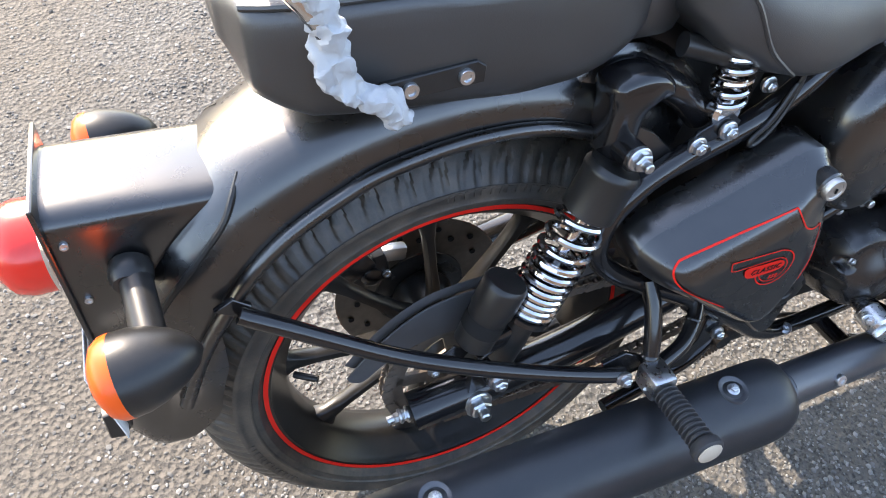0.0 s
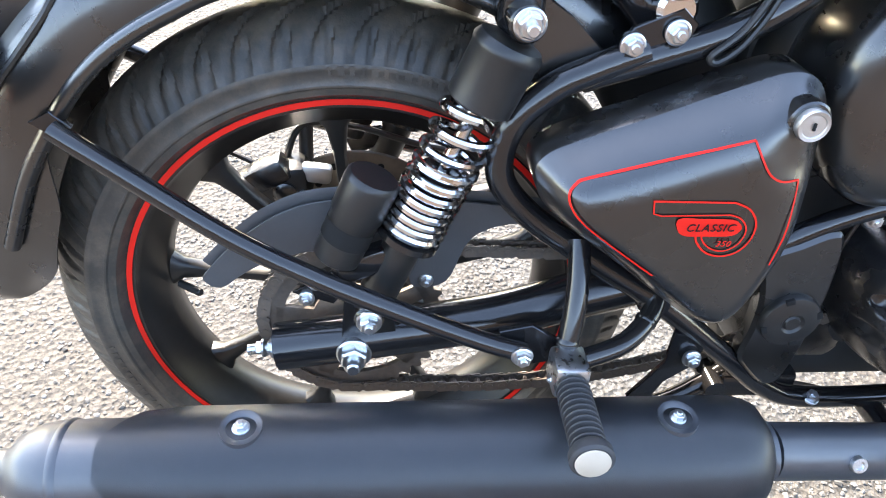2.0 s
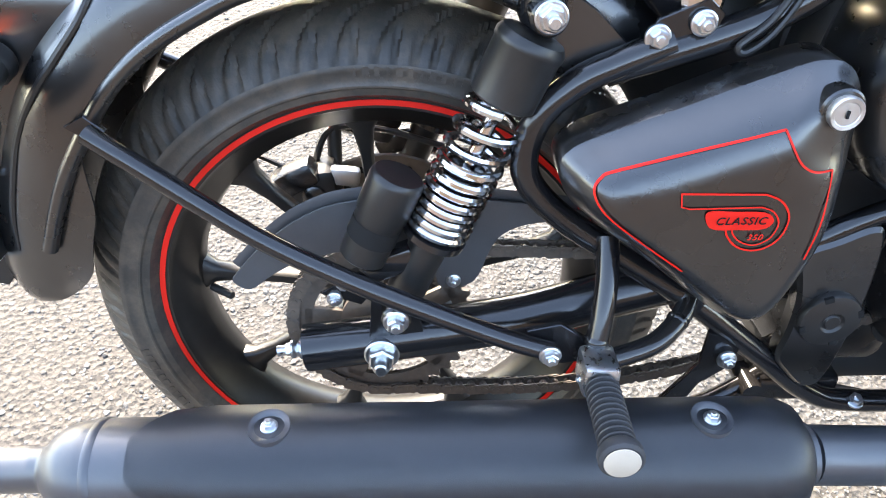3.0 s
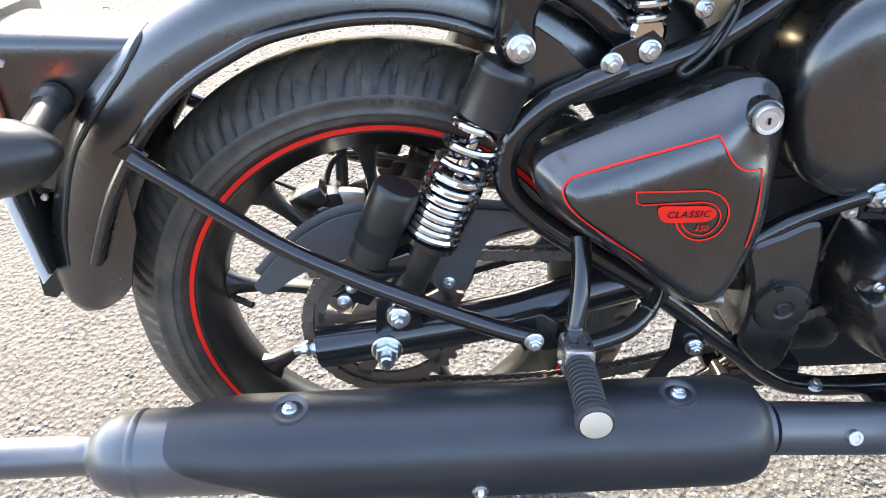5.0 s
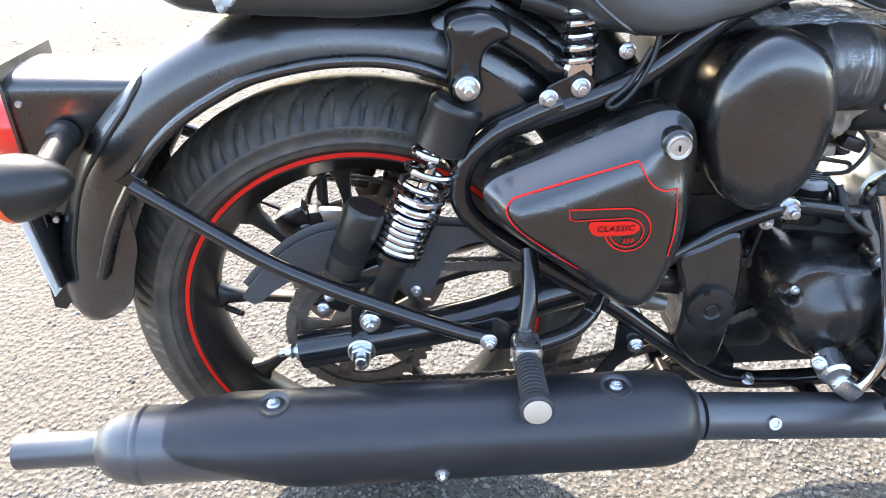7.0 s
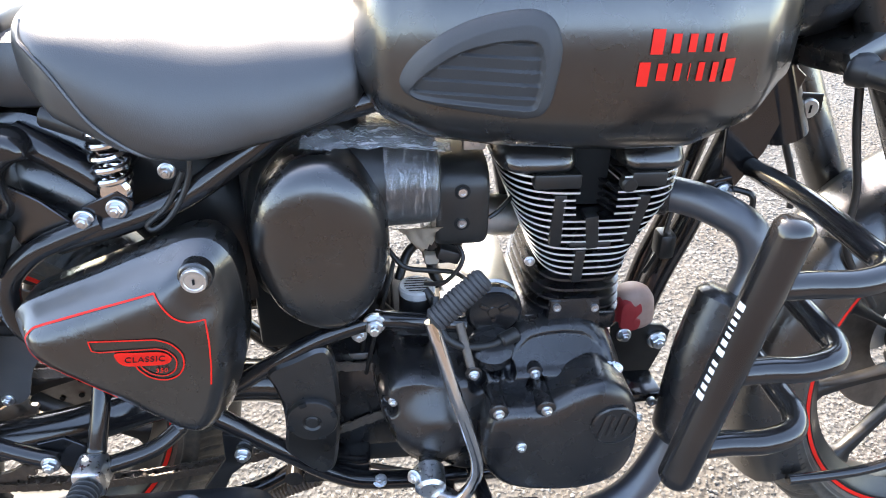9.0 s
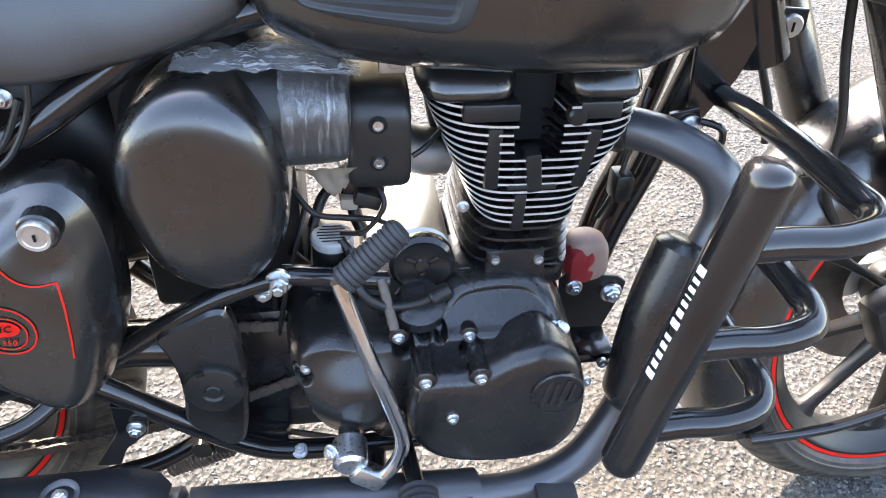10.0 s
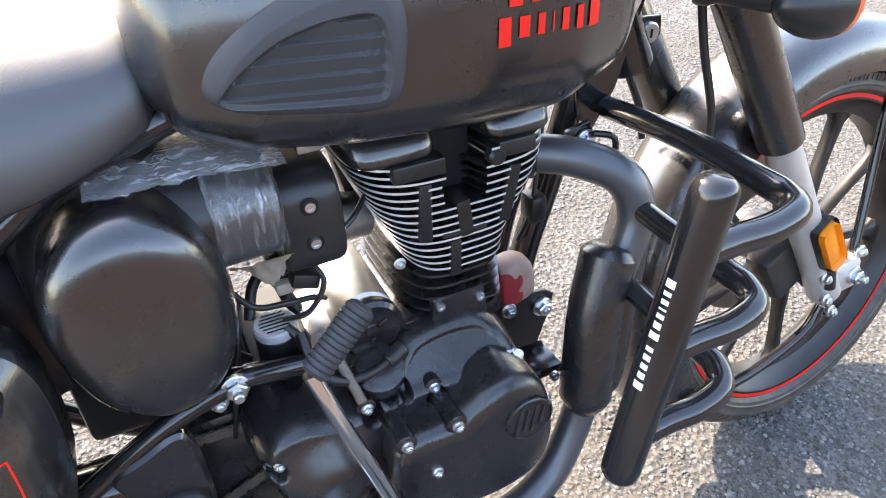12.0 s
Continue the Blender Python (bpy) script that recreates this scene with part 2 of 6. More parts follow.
def relief(loop, centre, rows, back, depth, carve=None, soften=0):
    """A casting seen from the side: rings shrink from the outline to centre; depth(x, z, d) gives its -y at the distance d from the rim."""
    lp = np.array(loop)
    share = (np.linspace(0, 1, rows) ** 1.5) * 0.985
    px = (lp[None, :, 0] + (centre[0] - lp[None, :, 0]) * share[:, None]).ravel()
    pz = (lp[None, :, 1] + (centre[1] - lp[None, :, 1]) * share[:, None]).ravel()
    d = loop_distance(px, pz, loop)
    n = len(lp)
    d[:n] = 0
    y = depth(px, pz, d)
    if soften:
        grid = y.reshape(rows, n)
        for k in range(soften):
            blur = (np.roll(grid, 1, 1) + np.roll(grid, -1, 1) + 2 * grid) / 4
            grid = np.concatenate([grid[:4], blur[4:]])
        y = grid.ravel()
    if carve:
        y = y - carve(px, pz, d)
    verts = [(x, back, z) for x, z in loop] + np.stack([px, -y, pz], 1).tolist()
    faces = [(r * n + i, r * n + (i + 1) % n, (r + 1) * n + (i + 1) % n, (r + 1) * n + i) for r in range(rows) for i in range(n)]
    faces.append(tuple(rows * n + i for i in range(n)))
    faces.append(tuple(range(n))[::-1])
    me = bpy.data.meshes.new("tmp")
    me.from_pydata(verts, [], faces)
    bm = bmesh.new()
    bm.from_mesh(me)
    bpy.data.meshes.remove(me)
    return bm


def slab(pts, y0, y1, bev=0.002, per=0):
    """A sheet with the outline pts (x, z) between y0 (far) and y1 (near)."""
    loop = round_loop(pts, per) if per else [tuple(p) for p in pts]
    return puff(loop, [(bev, y0), (0, y0 - bev), (0, y1 + bev), (bev, y1)])


def box(c, s, bev=0.003, rot=None, bm=None):
    own = bmesh.new()
    bmesh.ops.create_cube(own, size=1.0)
    bmesh.ops.scale(own, vec=s, verts=own.verts)
    if bev:
        bmesh.ops.bevel(own, geom=list(own.edges), offset=bev, segments=2, affect="EDGES", profile=0.5)
    m = Matrix.Translation(c) @ (rot.to_4x4() if rot else Matrix())
    bmesh.ops.transform(own, matrix=m, verts=own.verts)
    if bm is None:
        return own
    me = bpy.data.meshes.new("tmp")
    own.to_mesh(me)
    own.free()
    bm.from_mesh(me)
    bpy.data.meshes.remove(me)
    return bm


def helix(p0, p1, radius, wire, turns, per=22, n=8, lead=lambda u: u):
    m = along(p0, p1)
    ln = (Vector(p1) - Vector(p0)).length
    k = int(turns * per)
    pts = [m @ Vector((radius * math.cos(math.tau * turns * i / k), radius * math.sin(math.tau * turns * i / k), ln * lead(i / k))) for i in range(k + 1)]
    return sweep(pts, wire, n, per=1)


bolt_meshes = {}


def bolt(parent, p, r=0.007, away=(0, -1, 0), style="hex", material=None, name="bolt"):
    """A hexagon-headed bolt with a washer; r is the washer's radius."""
    material = material or ZINC
    key = (style, material.name)
    if key not in bolt_meshes:
        bm = bmesh.new()
        if style == "hex":
            turn([(0.6, -0.6), (1, -0.1), (1, 0.14), (0.86, 0.22)], Matrix(), 20, bm)
            turn([(0.72, 0.2), (0.72, 0.72), (0.6, 0.84)], Matrix(), 6, bm)
            turn([(0.36, 0.8), (0.36, 1.0), (0.28, 1.08)], Matrix(), 12, bm)
        elif style == "nut":
            turn([(1, -0.2), (1, 0.12), (0.9, 0.2)], Matrix(), 24, bm)
            turn([(0.78, 0.18), (0.78, 0.66), (0.66, 0.78)], Matrix(), 6, bm)
            turn([(0.4, 0.7), (0.4, 1.35), (0.3, 1.45)], Matrix(), 14, bm)
        else:
            turn([(1, -0.4), (1, 0.3), (0.9, 0.5), (0.55, 0.5), (0.5, 0.25), (0.01, 0.25)], Matrix(), 16, bm)
        ob = part(name, bm, material, parent, sharp=30)
        bolt_meshes[key] = ob.data
    else:
        ob = new(name, bolt_meshes[key])
        ob.parent = parent
    ob.matrix_local = Matrix.Translation(p) @ Vector(away).to_track_quat("Z", "Y").to_matrix().to_4x4() @ Matrix.Rotation(p[0] * 37 + p[2] * 11, 4, "Z") @ Matrix.Scale(r, 4)
    return ob


# ---- ground ----
def ground_material():
    m = bpy.data.materials.new("gravelly_tarmac")
    m.use_nodes = True
    nt = m.node_tree
    n, link = nt.nodes, nt.links.new
    bsdf = n["Principled BSDF"]
    tc = n.new("ShaderNodeTexCoord")

    def noise_tex(scale, detail=6.0, rough=0.6):
        t = n.new("ShaderNodeTexNoise")
        t.inputs["Scale"].default_value, t.inputs["Detail"].default_value, t.inputs["Roughness"].default_value = scale, detail, rough
        link(tc.outputs["Object"], t.inputs["Vector"])
        return t.outputs["Fac"]

    def mixed(fac, a, b):
        x = n.new("ShaderNodeMix")
        x.data_type = "RGBA"
        link(fac, x.inputs["Factor"])
        for key, v in (("A", a), ("B", b)):
            if isinstance(v, tuple):
                x.inputs[key].default_value = (*v, 1)
            else:
                link(v, x.inputs[key])
        return x.outputs["Result"]

    def ranged(v, lo, hi):
        r = n.new("ShaderNodeMapRange")
        r.inputs["From Min"].default_value, r.inputs["From Max"].default_value = lo, hi
        link(v, r.inputs["Value"])
        return r.outputs["Result"]

    vor = n.new("ShaderNodeTexVoronoi")
    vor.inputs["Scale"].default_value = 95.0
    link(tc.outputs["Object"], vor.inputs["Vector"])
    stone = mixed(ranged(vor.outputs["Color"], 0.0, 1.0), (0.036, 0.035, 0.033), (0.136, 0.134, 0.127))
    sand = mixed(noise_tex(60.0), (0.052, 0.045, 0.037), (0.112, 0.099, 0.082))
    patch = ranged(noise_tex(1.7, 5.0), 0.42, 0.6)
    sep = n.new("ShaderNodeSeparateXYZ")
    link(tc.outputs["Object"], sep.inputs["Vector"])
    tan = n.new("ShaderNodeMapRange")  # the sandy verge behind the bike's tail
    for key, v in (("From Min", 0.1), ("From Max", -1.0), ("To Min", 0.0), ("To Max", 0.8)):
        tan.inputs[key].default_value = v
    link(sep.outputs["X"], tan.inputs["Value"])
    verge = n.new("ShaderNodeMath")
    verge.operation, verge.use_clamp = "ADD", True
    link(patch, verge.inputs[0])
    link(tan.outputs["Result"], verge.inputs[1])
    patch = verge.outputs["Value"]
    base = mixed(patch, stone, sand)
    earth = mixed(noise_tex(2.5), (0.055, 0.033, 0.019), (0.095, 0.058, 0.034))
    yard = n.new("ShaderNodeMapRange")  # bare earth begins south of the tarmac
    yard.inputs["From Min"].default_value, yard.inputs["From Max"].default_value = -0.25, -0.75
    ragged = n.new("ShaderNodeMath")
    ragged.operation = "MULTIPLY_ADD"
    link(noise_tex(0.9, 6.0, 0.65), ragged.inputs[0])
    ragged.inputs[1].default_value = 1.6
    link(sep.outputs["Y"], ragged.inputs[2])
    link(ragged.outputs["Value"], yard.inputs["Value"])
    base = mixed(yard.outputs["Result"], base, earth)
    pits = ranged(noise_tex(160.0, 4.0), 0.35, 0.5)
    base = mixed(pits, (0.026, 0.024, 0.021), base)
    link(base, bsdf.inputs["Base Color"])
    bsdf.inputs["Roughness"].default_value = 0.85
    b1 = n.new("ShaderNodeBump")
    b1.inputs["Strength"].default_value, b1.inputs["Distance"].default_value = 0.8, 0.006
    link(vor.outputs["Distance"], b1.inputs["Height"])
    b2 = n.new("ShaderNodeBump")
    b2.inputs["Strength"].default_value, b2.inputs["Distance"].default_value = 0.7, 0.004
    link(noise_tex(140.0, 8.0), b2.inputs["Height"])
    link(b1.outputs["Normal"], b2.inputs["Normal"])
    link(b2.outputs["Normal"], bsdf.inputs["Normal"])
    return m


def build_ground():
    near, far = 3.6, 400.0
    steps = 150
    xs = [-far, -40, -12, -5] + [-near + 0.6 + 2 * near * i / steps for i in range(steps + 1)] + [6, 12, 40, far]
    ys = [-far, -40, -12, -5] + [-near + 1.6 + 2 * near * i / steps for i in range(steps + 1)] + [7, 12, 40, far]
    verts, faces = [], []
    for y in ys:
        for x in xs:
            z = 0.006 * noise.noise((x * 3.1, y * 3.1, 0)) + 0.004 * noise.noise((x * 9.0, y * 9.0, 4)) + 0.0025 * noise.noise((x * 31.0, y * 31.0, 7))
            verts.append((x, y, z - 0.004))
    w = len(xs)
    for j in range(len(ys) - 1):
        for i in range(w - 1):
            faces.append((j * w + i, j * w + i + 1, (j + 1) * w + i + 1, (j + 1) * w + i))
    me = bpy.data.meshes.new("ground")
    me.from_pydata(verts, [], faces)
    me.materials.append(ground_material())
    me.polygons.foreach_set("use_smooth", [True] * len(faces))
    tagged(new("ground", me), "worn grey tarmac with loose gravel and sandy patches", "ground", kind="structure")


build_ground()
GRAVEL = mat("gravel_stone", (0.126, 0.124, 0.117), 0.85, var=0.3, scale=300, island=0.55)


def build_gravel():
    """Loose stones, too many to count, in one object."""
    rng = np.random.default_rng(5)
    ico = bmesh.new()
    bmesh.ops.create_icosphere(ico, subdivisions=1, radius=1.0)
    base_v = np.array([v.co[:] for v in ico.verts])
    base_f = np.array([[v.index for v in f.verts] for f in ico.faces])
    ico.free()
    vs, fs, at = [], [], 0
    for count, x0, x1, y0, y1, lo, hi in ((135000, -1.3, 2.6, -0.6, 1.9, 0.0016, 0.0047), (22000, -2.2, 4.0, 0.5, 4.0, 0.003, 0.0065), (120, -1.4, 3.0, -0.4, 2.4, 0.005, 0.009)):
        x, y = rng.uniform(x0, x1, count), rng.uniform(y0, y1, count)
        edge = (x1 - x0) * 0.22
        fade = ease((x - x0) / edge) * ease((x1 - x) / edge) * ease((y - y0) / 0.3 + 0.2) * ease((y1 - y) / (0.5 * (y1 - y0)))
        keep = rng.random(count) < np.clip(0.35 + (x + 0.5) * 1.6, 0.3, 1.0) * fade
        x, y = x[keep], y[keep]
        k = len(x)
        s = lo + (hi - lo) * rng.random(k) ** 2
        v = base_v[None] * (s[:, None] * rng.uniform(0.6, 1.3, (k, 3)))[:, None, :] * (1 + rng.uniform(-0.38, 0.38, (k, len(base_v), 1)))
        a = rng.uniform(0, math.tau, k)
        ca, sa = np.cos(a)[:, None], np.sin(a)[:, None]
        z = np.array([0.006 * noise.noise((p * 3.1, q * 3.1, 0)) + 0.004 * noise.noise((p * 9.0, q * 9.0, 4)) - 0.004 for p, q in zip(x, y)])
        v = np.stack([v[..., 0] * ca - v[..., 1] * sa + x[:, None], v[..., 0] * sa + v[..., 1] * ca + y[:, None], v[..., 2] * 0.48 + (z + s * 0.10)[:, None]], -1)
        vs.append(v.reshape(-1, 3))
        fs.append((base_f[None] + (np.arange(k) * len(base_v))[:, None, None] + at).reshape(-1, 3))
        at += k * len(base_v)
    vs, fs = np.concatenate(vs), np.concatenate(fs)
    me = bpy.data.meshes.new("gravel")
    me.from_pydata(vs.tolist(), [], fs.tolist())
    me.materials.append(GRAVEL)
    tagged(new("gravel", me), "loose grey and tan gravel scattered over the tarmac", "gravel", kind="stuff")


build_gravel()

STRAW = mat("dry_straw", (0.42, 0.36, 0.25), 0.6, var=0.2, scale=60)
stalk = part("dry_stalk", sweep([(-0.965, 1.33, 0.004), (-0.945, 1.27, 0.006), (-0.925, 1.18, 0.004), (-0.902, 1.09, 0.005), (-0.900, 1.03, 0.003)], lambda u: 0.0042 - 0.0022 * u, 8), STRAW, None)
tagged(stalk, "pale dry stalk lying on the gravel", "stalk")

# Unseen wall, added so that upright black faces reflect a dark brown horizon.
WALLMAT = mat("brown_for_reflections", (0.035, 0.023, 0.014), 0.9, var=0.25, scale=1.5, bump=0.4, bscale=40, dust=(0.06, 0.042, 0.027), dust_amount=0.5, dust_scale=0.8)
wall_bm = box((0.5, -9.0, 1.3), (40.0, 0.3, 3.0), 0.02)
wall_ob = part("unseen_reflection_wall", wall_bm, WALLMAT, None)
tagged(wall_ob, "unseen brown wall added for the paintwork to reflect", "wall", kind="structure")

# ---- the motorcycle ----
bike = tagged(new("motorcycle"), "matte black classic motorcycle with red pinstripes on its side stand", "motorcycle")
bike.matrix_world = STAND
REAR = Vector((0.0, 0.0, 0.322))
FRONT = Vector((1.368, 0.0, 0.312))
YAX = Matrix.Rotation(radians(90), 4, "X")  # local z of a turned shape points to -y, towards the camera


def tyre_mesh(c, outer, bead, half, blocks):
    """A tyre with cut grooves in its tread; half is the half-width."""
    segs = blocks * 20
    prof = []
    crown = outer
    k = 15
    for i in range(-k, k + 1):
        u = i / k
        y = half * 0.97 * u
        prof.append((y, crown - 0.046 * abs(u) ** 2.3, True))
    side = [(1.0, 0.050), (1.012, 0.053), (1.012, 0.0565), (1.0, 0.058), (1.002, 0.070), (1.012, 0.0712), (1.010, 0.0735), (0.978, 0.0755), (0.95, 0.083)]
    far_r = crown - bead
    left = [(-half * a, crown - b * far_r / 0.09, False) for a, b in side]
    right = [(half * a, crown - b * far_r / 0.09, False) for a, b in side]
    ring = [(-half * 0.78, bead, False)] + left[::-1] + prof + right + [(half * 0.78, bead, False)]
    verts, faces = [], []
    for s in range(segs):
        a = math.tau * s / segs
        for y, r, tread in ring:
            rr = r
            if tread:
                u = abs(y) / half
                turns = a / math.tau * blocks + (0.5 if y > 0 else 0.0)
                ph = (turns + 1.7 * (1 - u) ** 2) % 1.0
                long_cut = max(0.0, 1 - abs(ph - 0.5) / 0.13) * min(1.0, max(0.0, (u - 0.16) * 7))
                ph = (turns + 0.5 + 1.2 * (1 - u) ** 2) % 1.0
                short_cut = max(0.0, 1 - abs(ph - 0.5) / 0.10) * min(1.0, max(0.0, (u - 0.62) * 9))
                rr -= 0.0045 * min(1.0, max(long_cut, short_cut) * 2.5) * min(1.0, max(0.0, (0.95 - u) * 14))
            verts.append((c.x + rr * math.cos(a), c.y + y, c.z + rr * math.sin(a)))
    w = len(ring)
    for s in range(segs):
        for i in range(w - 1):
            a, b = s * w + i, ((s + 1) % segs) * w + i
            faces.append((a, a + 1, b + 1, b))
    bm = bmesh.new()
    vv = [bm.verts.new(v) for v in verts]
    for f in faces:
        bm.faces.new([vv[i] for i in f])
    return bm


def wheel(name, c, outer, stripe_r, half, spokes, start, parent, label):
    """An alloy wheel: rim, tyre, red stripe on both sides, tapered spokes and hub."""
    to = Matrix.Translation(c) @ YAX
    rw = half * 0.78
    bm = turn([(stripe_r + 0.004, -rw), (stripe_r + 0.006, -rw + 0.004), (stripe_r - 0.008, -rw * 0.55), (stripe_r - 0.016, -rw * 0.3), (stripe_r - 0.016, rw * 0.3), (stripe_r - 0.008, rw * 0.55), (stripe_r + 0.006, rw - 0.004), (stripe_r + 0.004, rw),
               (stripe_r - 0.006, rw), (stripe_r - 0.010, rw - 0.008), (stripe_r - 0.030, rw * 0.45), (stripe_r - 0.034, 0), (stripe_r - 0.030, -rw * 0.45), (stripe_r - 0.010, -rw + 0.008), (stripe_r - 0.006, -rw), (stripe_r + 0.004, -rw)], to, 96, caps=False)
    rim = part(name, bm, WHEEL, parent, label)
    part("tyre", tyre_mesh(c, outer, stripe_r + 0.004, half, 50), RUBBER, rim, "black rubber tyre, dusty, with curved tread grooves", sharp=30)
    for a0, count in ((62, 16), (190, 12), (300, 14)):
        marks = bmesh.new()
        for k in range(count):
            a = radians(a0 + 2.1 * k)
            m = Matrix.Translation(c) @ Matrix.Rotation(-a, 4, "Y") @ Matrix.Translation((stripe_r + 0.4 * (outer - stripe_r), -half * 1.006, 0))
            box((0, 0, 0), (0.0085, 0.0016, 0.0022 + 0.004 * ((k * 7) % 3) / 2), 0, (Matrix.Rotation(-a, 3, "Y")), marks)
            for v in marks.verts[-8:]:
                v.co = m.translation + v.co
        part("sidewall_marking", marks, RUBBER, rim)
    for side in (1, -1):
        part("rim_stripe", turn([(stripe_r - 0.0030, (rw + 0.0006) * side), (stripe_r - 0.0030, (rw + 0.0014) * side), (stripe_r + 0.0026, (rw + 0.0014) * side), (stripe_r + 0.0026, (rw + 0.0006) * side)], to, 96, caps=False), RED, rim, "thin red pinstripe round the rim")
    part("hub", turn([(0.02, -0.075), (0.038, -0.072), (0.044, -0.06), (0.040, -0.03), (0.036, 0), (0.040, 0.03), (0.046, 0.055), (0.03, 0.07), (0.02, 0.075)], to, 32), WHEEL, rim)
    for i in range(spokes):
        a = radians(start) + math.tau * i / spokes
        d, e = Vector((math.cos(a), 0, math.sin(a))), Vector((-math.sin(a), 0, math.cos(a)))
        rings = []
        for r, hw, hy, oy in ((0.034, 0.012, 0.022, 0), (0.07, 0.0075, 0.015, 0), (0.12, 0.0062, 0.0115, 0), (0.165, 0.0070, 0.0105, 0), (stripe_r - 0.045, 0.0115, 0.0105, 0), (stripe_r - 0.030, 0.024, 0.012, 0)):
            ring = []
            for q in range(12):
                b = math.tau * q / 12
                ring.append(c + d * r + e * (hw * math.copysign(abs(math.cos(b)) ** 0.6, math.cos(b))) + Vector((0, hy * math.copysign(abs(math.sin(b)) ** 0.6, math.sin(b)) + oy, 0)))
            rings.append(ring)
        bm = bmesh.new()
        skin(bm, rings)
        part("spoke", bm, WHEEL, rim)
    return rim


HUB = Vector((0.0, 0.0, 0.315))
rear_wheel = wheel("rear_wheel", HUB, 0.322, 0.2375, 0.062, 9, 95, bike, "black alloy wheel with a red pinstripe")
# The whole front end is turned a little to the left about the raked steering head.
RAKE = Vector((-math.sin(radians(28)), 0, math.cos(radians(28))))
HEAD = Matrix.Translation((1.06, 0, 0.70))
STEER = Matrix.Translation((0.006, 0.004, -0.012)) @ HEAD @ Matrix.Rotation(radians(-4.0), 4, "X") @ Matrix.Rotation(radians(5.0), 4, RAKE) @ HEAD.inverted()
front_wheel = wheel("front_wheel", FRONT, 0.318, 0.249, 0.048, 9, 70, bike, "black alloy front wheel with a red pinstripe")
front_wheel.matrix_local = STEER


def fender(name, c, a0, a1, crown_r, edge_r, half, label, steps=56, tip=False):
    """A deep valanced mudguard round a wheel, from a0 to a1 degrees; with tip, its rear end is deeper and rounded off."""
    bm = bmesh.new()
    prof = [(half, edge_r), (half * 1.0, edge_r + (crown_r - edge_r) * 0.35), (half * 0.93, edge_r + (crown_r - edge_r) * 0.62), (half * 0.76, edge_r + (crown_r - edge_r) * 0.84), (half * 0.45, crown_r - 0.004), (0, crown_r)]
    prof = [(-y, r) for y, r in prof] + [(y, r) for y, r in prof[-2::-1]]
    th = 0.0025
    loop = prof + [(y * (half - th) / half, r - th if abs(y) < half * 0.95 else r) for y, r in prof[::-1]]
    rings = []
    for i in range(steps + 1):
        deg = a0 + (a1 - a0) * i / steps
        deep, top = 1.0, crown_r
        if tip:
            end = max(0.1, math.sqrt(max(0.0, 1 - max(0.0, (deg - a0 + 10) / 10) ** 2)))
            deep = end * (1 + 0.044 * float(ease((deg - 135) / 20)) / (crown_r - edge_r))
            top = crown_r - 0.016 * max(0.0, 1 - 2.4 * i / steps) - 0.05 * (1 - end) ** 1.4
        a = radians(deg)
        rings.append([c + Vector((math.cos(a) * (top - (crown_r - r) * deep), y * (0.9 + 0.1 * min(1.0, deep)), math.sin(a) * (top - (crown_r - r) * deep))) for y, r in loop])
    skin(bm, rings)
    return part(name, bm, PAINT, bike, label, sharp=50)


rear_fender = fender("rear_mudguard", REAR, 175, 52, 0.416, 0.348, 0.088, "black deep-valanced rear mudguard", steps=124, tip=True)
for s in (1, -1):
    pts = [REAR + Vector((rr * math.cos(radians(a)), -0.093 * s, rr * math.sin(radians(a)))) for a, rr in ((162, 0.329), (149, 0.329), (138, 0.333), (130, 0.340), (122, 0.345), (113, 0.348), (104, 0.352), (90, 0.354), (76, 0.355), (57, 0.354))]
    part("edge_tube", sweep(pts, 0.0075, 10), PAINT, rear_fender)

# The rubber bead where the tail housing meets the mudguard lies on the mudguard's flank.
FLANK = ((0.348, 0.088), (0.372, 0.088), (0.390, 0.082), (0.405, 0.067), (0.412, 0.040), (0.416, 0.0))
for s in (1, -1):
    pts = []
    for deg, r in ((121.5, 0.4075), (123.8, 0.400), (126.9, 0.391), (132.3, 0.385), (137.8, 0.383), (143.5, 0.381), (149.3, 0.377), (158.5, 0.369), (165.0, 0.361)):
        top = 0.416 - 0.016 * max(0.0, 1 - 2.4 * (175 - deg) / 123)
        deep = 1 + 0.647 * float(ease((deg - 135) / 20))
        y = float(np.interp(0.416 - (top - r) / deep, [p for p, _ in FLANK], [q for _, q in FLANK]))
        pts.append(REAR + Vector((r * math.cos(radians(deg)), -(y + 0.0002) * s, r * math.sin(radians(deg)))))
    part("rubber_bead", sweep(pts, lambda u: 0.0034 * min(1.0, 0.3 + 6 * u, 0.3 + 6 * (1 - u)), 8), PLASTIC, rear_fender)

# Exhaust.
MUF_Y, MUF_Z = -0.227, 0.271
muffler_axis = Matrix(((0, 0, 1, 0), (1, 0, 0, MUF_Y), (0, 1, 0, MUF_Z), (0, 0, 0, 1)))  # local z along +x
muffler = part("silencer", turn([(0.0175, -0.398), (0.0207, -0.398), (0.0207, -0.306), (0.0235, -0.301), (0.034, -0.292), (0.0415, -0.277), (0.0435, -0.266), (0.0450, -0.260), (0.0452, 0.34), (0.042, 0.368), (0.03, 0.388), (0.025, 0.394)], muffler_axis, 48), MATTE, bike, "long matte black silencer, dusty on top")


part("weld_ring", turn([(0.0450, -0.256), (0.0461, -0.253), (0.0461, -0.250), (0.0451, -0.247)], muffler_axis, 48, caps=False), MATTE, muffler)


